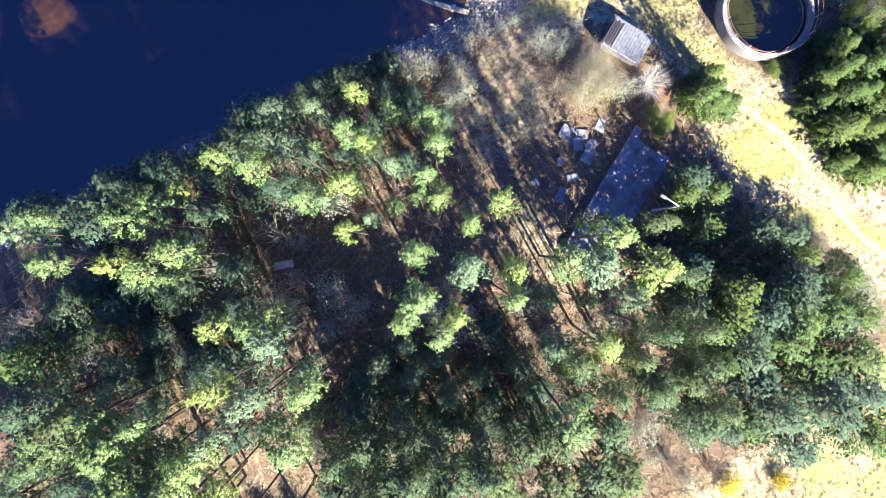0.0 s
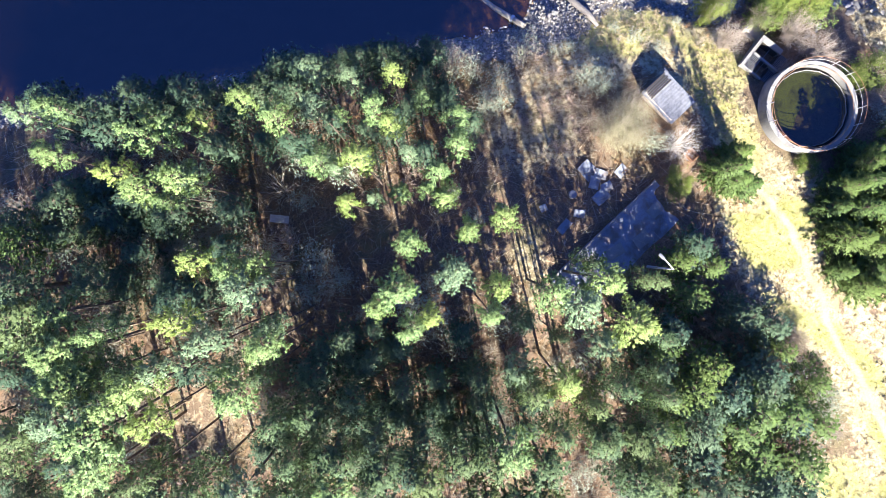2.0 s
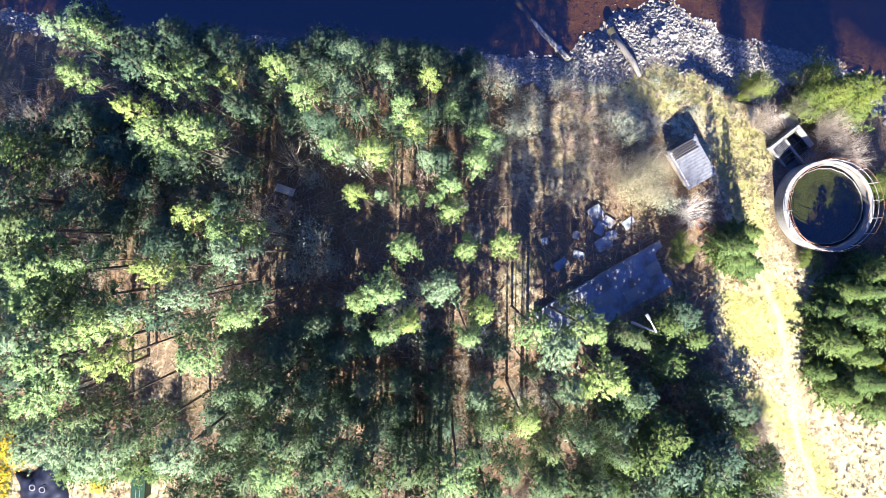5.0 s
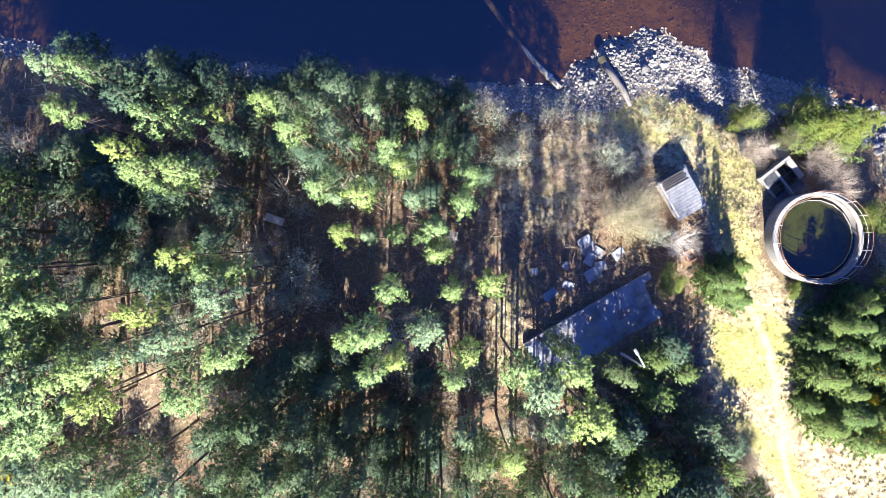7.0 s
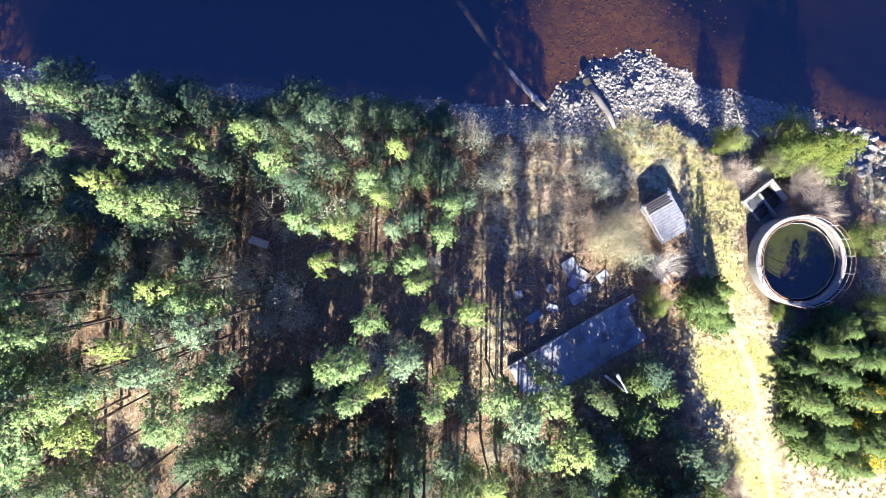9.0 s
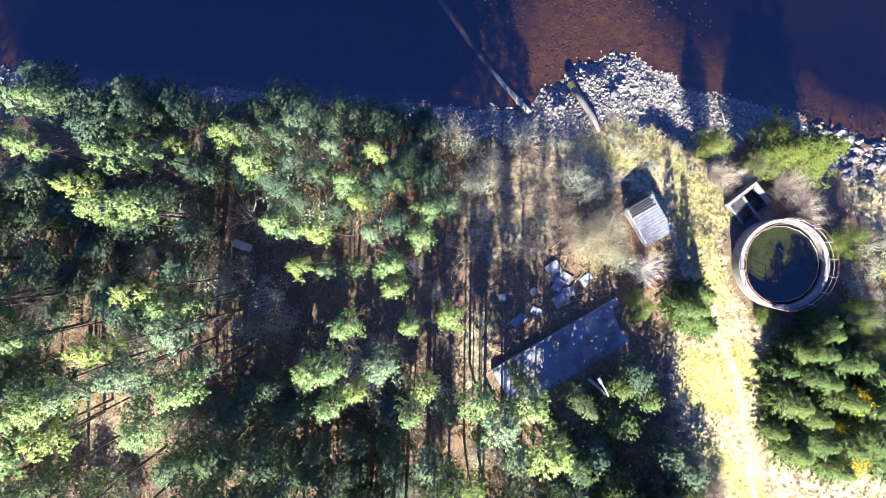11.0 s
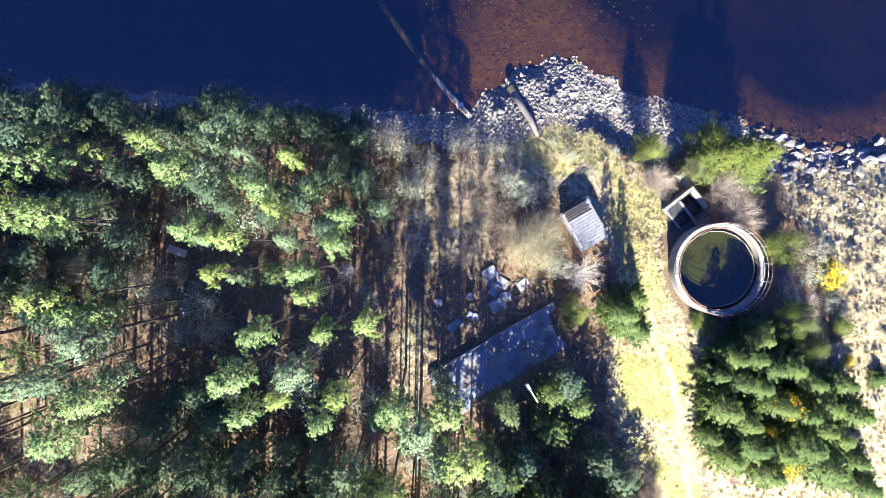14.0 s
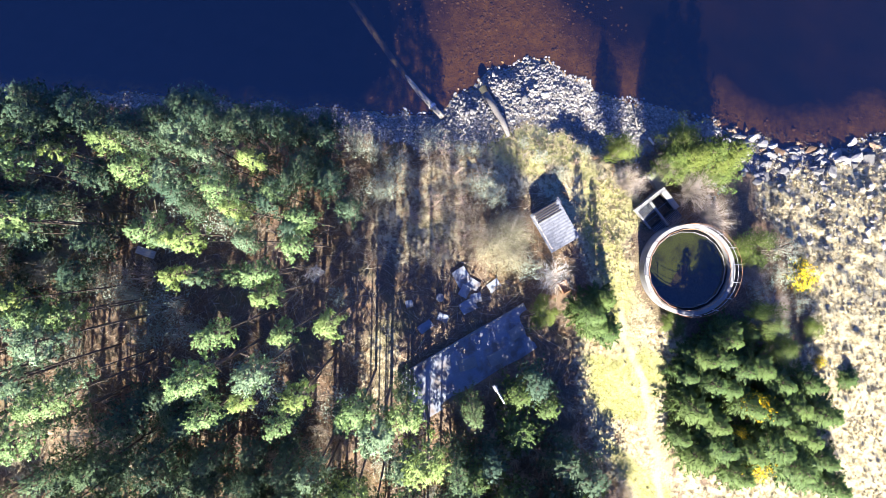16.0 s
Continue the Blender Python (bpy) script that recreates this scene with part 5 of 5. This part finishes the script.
bmesh.ops.create_cone(butt, cap_ends=True, segments=14, radius1=0.33, radius2=0.26, depth=0.5, matrix=Matrix.Translation((13.85, 16.95, zg(13.95, 16.75) + 0.33)) @ (Vector((0.75, -1.5, 0.5))).to_track_quat("Z", "Y").to_matrix().to_4x4())
part("butt", butt, M_DARKWALL, lg, "black charred end")
pp = log_thing("pipe", "pale pipe running from the shore into the river", [(10.7, 15.0, zg(10.7, 15.0) + 0.15), (9.75, 16.1, -4.12), (8.75, 17.2, -4.34), (7.2, 19.2, -4.62), (5.9, 21.0, -4.72), (4.6, 22.9, -4.85), (3.4, 24.6, -5.0)], [0.22, 0.22, 0.21, 0.22, 0.24, 0.24, 0.24], M_PIPE, "pipe")
band = mesh_of("collar", *tubes([(10.0, 15.85, -4.07, 9.85, 16.0, -4.09, 0.30, 0.30)], 12), M_STEEL, True)
child("collar", band, pp, "dark collar")
log_thing("pole", "thin dark pole lying on the shore stones", [(25.6, 16.2, zg(25.6, 16.2) + 0.15), (25.75, 14.2, zg(25.75, 14.2) + 0.15)], [0.07, 0.06], M_DRIFT, "pole")
log_thing("post", "short pale post at the shore", [(26.5, 13.3, zg(26.5, 13.3) + 0.05), (26.6, 12.7, zg(26.6, 12.7) + 0.6)], [0.09, 0.08], M_PALEWOOD, "post")


def rock_mesh(seed, material, points=13):
    """An angular stone about 1 m in radius: the hull of a few scattered points."""
    r = random.Random(seed)
    bm = bmesh.new()
    for k in range(points):
        v = Vector((r.gauss(0, 1), r.gauss(0, 1), r.gauss(0, 1))).normalized()
        bm.verts.new((v.x * r.uniform(0.85, 1.25), v.y * r.uniform(0.6, 0.95), v.z * r.uniform(0.4, 0.65)))
    hull = bmesh.ops.convex_hull(bm, input=bm.verts[:])
    bmesh.ops.delete(bm, geom=list(set(g for g in hull["geom_interior"] + hull["geom_unused"] if isinstance(g, bmesh.types.BMVert))), context="VERTS")
    bmesh.ops.recalc_face_normals(bm, faces=bm.faces[:])
    me = bpy.data.meshes.new("stone")
    bm.to_mesh(me)
    bm.free()
    me.materials.append(material)
    return me


for k, (x, y, r) in enumerate(((36.3, 12.0, 0.6), (37.1, 12.2, 0.34), (38.3, 11.9, 0.4), (39.2, 12.3, 0.3), (40.3, 11.8, 0.42), (37.9, 11.3, 0.28), (41.4, 12.1, 0.36), (39.0, 11.3, 0.25), (42.9, 11.3, 0.38), (42.3, 12.4, 0.7), (44.1, 11.7, 0.8),
                               (18.6, 16.6, 0.38), (16.9, 16.0, 0.42), (34.7, 9.9, 0.4), (35.6, 10.3, 0.45), (37.3, 10.5, 0.4), (41.0, 10.7, 0.5), (40.0, 9.4, 0.35), (13.0, 15.2, 0.36), (43.5, 9.5, 0.4), (33.8, 10.8, 0.36), (35.0, 11.4, 0.3), (36.6, 9.6, 0.28))):
    t = tagged(new("boulder", rock_mesh(200 + k, M_BOULDER, 22)), "angular grey-white boulder on the rocky shore", "boulder", "shore boulders")
    t.matrix_basis = Matrix.LocRotScale((x, y, zg(x, y) + r * 0.1), Euler((0.2, 0.1, k * 1.7)), (r, r, r * 0.8))


rb = random.Random(91)
for k in range(46):
    a, d = rb.uniform(0, 6.28), math.sqrt(rb.uniform(0, 1))
    x, y = ((30.6 + 1.5 * d * math.cos(a), 10.2 + 1.7 * d * math.sin(a)), (34.0 + 3.4 * d * math.cos(a), 10.8 + 0.9 * d * math.sin(a)))[0 if k < 28 else 1]
    r = rb.uniform(0.12, 0.34)
    t = tagged(new("boulder", rock_mesh(240 + k, M_BOULDER, 16)), "small angular grey rock on the straw-covered slope", "boulder", "slope rocks")
    t.matrix_basis = Matrix.LocRotScale((x, y, zg(x, y) + r * 0.12), Euler((rb.uniform(-0.4, 0.4), rb.uniform(-0.4, 0.4), k * 1.3)), (r, r, r))
for k in range(34):
    x = rb.uniform(29.5, 41)
    y = float(np.interp(x, SHORE_X, SHORE_Y)) + rb.uniform(-0.5, 0.7)
    r = rb.uniform(0.14, 0.42)
    wet = rb.uniform(0, 1) < 0.65
    t = tagged(new("boulder", rock_mesh(320 + k, M_WETROCK if wet else M_BOULDER, 16)), "wet brown rock at the waterline" if wet else "pale angular rock at the waterline", "boulder", "waterline rocks")
    t.matrix_basis = Matrix.LocRotScale((x, y, max(zg(x, y), WATER - 0.12) + r * 0.1), Euler((rb.uniform(-0.3, 0.3), rb.uniform(-0.3, 0.3), k * 1.9)), (r, r * 0.8, r * 0.7))


def rock_ledge(k, x, y, length, width, turn, label, material):
    """A worn slab of bedrock that leans out of the bank."""
    t = tagged(new("rock_ledge", rock_mesh(400 + k, material, 26)), label, "rock", "bedrock ledges")
    t.matrix_basis = pose(x, y, max(zg(x, y), WATER - 0.08) + 0.03, 6 + 3 * (k % 3), 7 - 4 * (k % 4), turn) @ Matrix.Diagonal((length / 2, width / 1.5, 0.42, 1))


rl = random.Random(77)
for k in range(34):
    x = 32.8 + 0.37 * k + rl.uniform(-0.3, 0.3)
    y = float(np.interp(x, SHORE_X, SHORE_Y)) + rl.uniform(-1.9, 0.25)
    low = y > float(np.interp(x, SHORE_X, SHORE_Y)) - 0.7
    rock_ledge(k, x, y, rl.uniform(0.8, 1.7), rl.uniform(0.4, 0.8), rl.uniform(-15, 45), "pale weathered slab of bedrock at the waterline" if low else "grey slab of bedrock in the straw bank", (M_BOULDER, M_STONE, M_WETROCK)[k % 3] if low else M_BOULDER)


def hut():
    x, y = -20.6, -16.3
    t = thing("hut", "small dark green metal hut at the wood's edge", "hut", at=pose(x, y, zg(x, y), 0, 0, -4))
    for name, size, at in (("wall", (0.82, 0.06, 1.3), (0, 0.9, 0.65)), ("wall", (0.82, 0.06, 1.3), (0, -0.9, 0.65)), ("wall", (0.06, 1.7, 1.3), (0.38, 0, 0.65)), ("wall", (0.06, 1.7, 1.3), (-0.38, 0, 0.65))):
        part(name, box(bmesh.new(), size, pose(*at), 0.01), M_GREEN, t)
    part("roof", box(bmesh.new(), (0.95, 2.1, 0.07), pose(0, 0, 1.36, 0, 3, 0), 0.02), M_GREEN, t, "dark green metal roof")
    for k in range(2):
        ob = part("ladder_rail", box(bmesh.new(), (0.04, 0.9, 0.04), pose(-0.1 + 0.26 * k, -0.6, 1.43)), M_TIN, t)


hut()


def tarpaulin():
    """A low domed sheet, dark blue and irregular, with two pale rings on it."""
    t = thing("tarpaulin", "low dark blue irregular patch with two pale rings beside gorse", "tarpaulin", at=pose(-28.0, -16.8, zg(-28, -16.8), 0, 0, 12))
    bm = bmesh.new()
    bmesh.ops.create_grid(bm, x_segments=24, y_segments=24, size=1.0)
    for v in bm.verts:
        r = 1 + 0.45 * noise.noise(Vector((math.atan2(v.co.y, v.co.x) * 1.3, 2.0, 0)))
        k = max(abs(v.co.x), abs(v.co.y))
        v.co = Vector((v.co.x * 1.6 * r, v.co.y * 1.6 * r, 0.02 + 0.5 * (1 - k ** 3) + 0.1 * noise.noise(v.co * 3.1)))
    part("sheet", bm, M_DARK_SHEET, t, smooth=True)
    for x, y in ((-0.3, 0.35), (0.35, 0.05)):
        child("ring", mesh_of("ring", *tubes([(x + a, y + c, 0.62, x + e, y + f, 0.6, 0.022, 0.022) for a, c, _, e, f, _, _, _ in hoop(0.2, 0, 0.04, 20)], 6), M_PALEWOOD, True), t, "pale ring")


tarpaulin()


# ---- stones, grass and litter ----
STONES = [rock_mesh(300 + k, M_STONE) for k in range(8)]
shore = thing("stone_beach", "bank of pale grey shore stones at the water's edge", "stones", kind="structure")
rs = np.random.RandomState(17)
near = 0
while near < 290:
    x, y = rs.uniform(10, 24), rs.uniform(13, 20)
    d = float(shore_distance(x, y))
    if not -0.25 < d < 4.6 or rs.uniform() > 1.15 - d / 6:
        continue
    r = rs.uniform(0.085, 0.16) if rs.uniform() < 0.9 else rs.uniform(0.16, 0.26)
    st = child("stone", STONES[rs.randint(8)], shore)
    st.matrix_basis = Matrix.LocRotScale((x, y, zg(x, y) + r * 0.25), Euler((rs.uniform(-0.4, 0.4), rs.uniform(-0.4, 0.4), rs.uniform(0, 6.3))), (r, r, r))
    near += 1


def scatter_rocks(name, label, material, n, area, keep, sizes, seed, sink=0.2):
    """Many loose stones in one mesh."""
    r = np.random.RandomState(seed)
    t = (1 + 5 ** 0.5) / 2
    ico = np.array([(-1, t, 0), (1, t, 0), (-1, -t, 0), (1, -t, 0), (0, -1, t), (0, 1, t), (0, -1, -t), (0, 1, -t), (t, 0, -1), (t, 0, 1), (-t, 0, -1), (-t, 0, 1)]) / 1.9
    tri = np.array([(0, 11, 5), (0, 5, 1), (0, 1, 7), (0, 7, 10), (0, 10, 11), (1, 5, 9), (5, 11, 4), (11, 10, 2), (10, 7, 6), (7, 1, 8), (3, 9, 4), (3, 4, 2), (3, 2, 6), (3, 6, 8), (3, 8, 9), (4, 9, 5), (2, 4, 11), (6, 2, 10), (8, 6, 7), (9, 8, 1)])
    x, y = r.uniform(area[0], area[1], n * 4), r.uniform(area[2], area[3], n * 4)
    ok = keep(x, y, r.uniform(0, 1, n * 4))
    x, y = x[ok][:n], y[ok][:n]
    m = len(x)
    s = sizes[0] + (sizes[1] - sizes[0]) * r.uniform(0, 1, m) ** 2
    v = ico[None] * r.uniform(0.7, 1.3, (m, 12, 1)) * s[:, None, None] * np.stack([r.uniform(0.8, 1.3, m), r.uniform(0.7, 1.0, m), r.uniform(0.45, 0.8, m)], 1)[:, None, :]
    a = r.uniform(0, 6.28, m)
    c, sn = np.cos(a)[:, None], np.sin(a)[:, None]
    v = np.stack([v[..., 0] * c - v[..., 1] * sn + x[:, None], v[..., 0] * sn + v[..., 1] * c + y[:, None], v[..., 2] + (ground_z(x, y) + s * sink)[:, None]], 2)
    f = tri[None] + (np.arange(m) * 12)[:, None, None]
    return tagged(new(name, mesh_of(name, v.reshape(-1, 3), f.reshape(-1, 3), material)), label, "stones", kind="stuff")


def on_beach(x, y, u):
    d = shore_distance(x, y)
    g = masks(x, y)[2]
    return (d > -0.35) & (u < g * np.clip(1.3 - d / 7, 0.25, 1))


scatter_rocks("shore_stones", "loose pale grey stones along the river bank", M_STONE, 11000, (-33, 48, 9, 20.5), on_beach, (0.045, 0.14), 21)
scatter_rocks("river_stones", "brown stones under shallow water", M_WETSTONE, 2600, (5, 46, 12, 27), lambda x, y, u: (shore_distance(x, y) < -0.7) & (u < np.exp(-(((x - 15) / 6) ** 2)) * 0.9 + 0.3 * ((x > 26) & (shore_distance(x, y) > -2.2))), (0.05, 0.17), 22, -0.15)
scatter_rocks("slope_stones", "grey stones between the straw tussocks", M_STONE, 150, (32, 48, 4, 13), lambda x, y, u: (masks(x, y)[3] > 0.6) & (u < 0.35), (0.06, 0.3), 23)


def scatter_tufts(name, label, material, n, area, keep, seed, blades, length, width, up, category):
    r = np.random.RandomState(seed)
    x, y = r.uniform(area[0], area[1], n * 5), r.uniform(area[2], area[3], n * 5)
    ok = keep(x, y, r.uniform(0, 1, n * 5))
    x, y = x[ok][:n], y[ok][:n]
    c = np.stack([x, y, ground_z(x, y) + 0.0], 1)
    v, f, nor = tufts(c, r, blades, length, width, None, up)
    return tagged(new(name, mesh_of(name, v, f, material, normals=nor)), label, category, kind="stuff")


scatter_tufts("grass", "short yellow-green grass in sunlight", M_GRASS, 17000, (13, 33, -32, 15), lambda x, y, u: (u < masks(x, y)[0] * np.where(y > 5, 0.35, 0.9)) & (masks(x, y)[1] < 0.3), 31, 5, 0.06, 0.028, 1.0, "grass")
scatter_tufts("bank_tussocks", "rough straw tussocks on the river bank", M_STRAW, 900, (10, 31, 3, 15), lambda x, y, u: u < masks(x, y)[0] * 0.9, 35, 10, 0.26, 0.03, 1.0, "grass")
scatter_tufts("straw_tussocks", "bleached straw tussocks on the rocky slope", M_STRAW, 5000, (-26, 48, -34, 14), lambda x, y, u: (u < masks(x, y)[3] * np.where((masks(x, y)[0] > 0.06) & (y > -20), 0.12, 0.8)) & (masks(x, y)[1] < 0.3), 32, 13, 0.34, 0.03, 1.0, "grass")
scatter_tufts("slope_tussocks", "large bleached grass tussocks on the rocky slope", M_STRAW_PALE, 1900, (28, 48, -20, 12), lambda x, y, u: (u < masks(x, y)[3] * (0.5 + 0.5 * field(x, y, 1.1, 41))) & (x > 28.5), 36, 30, 0.30, 0.024, 1.6, "grass")
scatter_tufts("dead_bracken", "dead brown bracken on the forest floor", M_BRACKEN, 9000, (-30, 24, -30, 14), lambda x, y, u: (u < 0.5 + 0.5 * field(x, y, 0.5, 40)) & (masks(x, y)[0] < 0.3) & (masks(x, y)[2] < 0.3) & ~((x > 6) & (x < 18.3) & (y > -6) & (y < 2)), 33, 6, 0.4, 0.05, 0.3, "bracken")
r = np.random.RandomState(34)
fallen = []
for k in range(11000):
    x, y = r.uniform(-30, 22), r.uniform(-30, 15)
    z, a, ln = 0.0, r.uniform(0, 6.28), r.uniform(0.3, 1.6)
    fallen.append((x, y, ln * math.cos(a), ln * math.sin(a), r.uniform(0.02, 0.3), r.uniform(0.006, 0.018)))
fallen = np.array(fallen)
g = masks(fallen[:, 0], fallen[:, 1])
fallen = fallen[(g[0] < 0.3) & (g[2] < 0.4) & (g[3] < 0.5)]
fz = ground_z(fallen[:, 0], fallen[:, 1])
segs = np.stack([fallen[:, 0], fallen[:, 1], fz + 0.03, fallen[:, 0] + fallen[:, 2], fallen[:, 1] + fallen[:, 3], fz + fallen[:, 4], fallen[:, 5], fallen[:, 5] * 0.5], 1)
tagged(new("fallen_branches", mesh_of("fallen_branches", *tubes(segs, 3), M_TWIG)), "grey fallen branches strewn over the forest floor", "branches", kind="stuff")
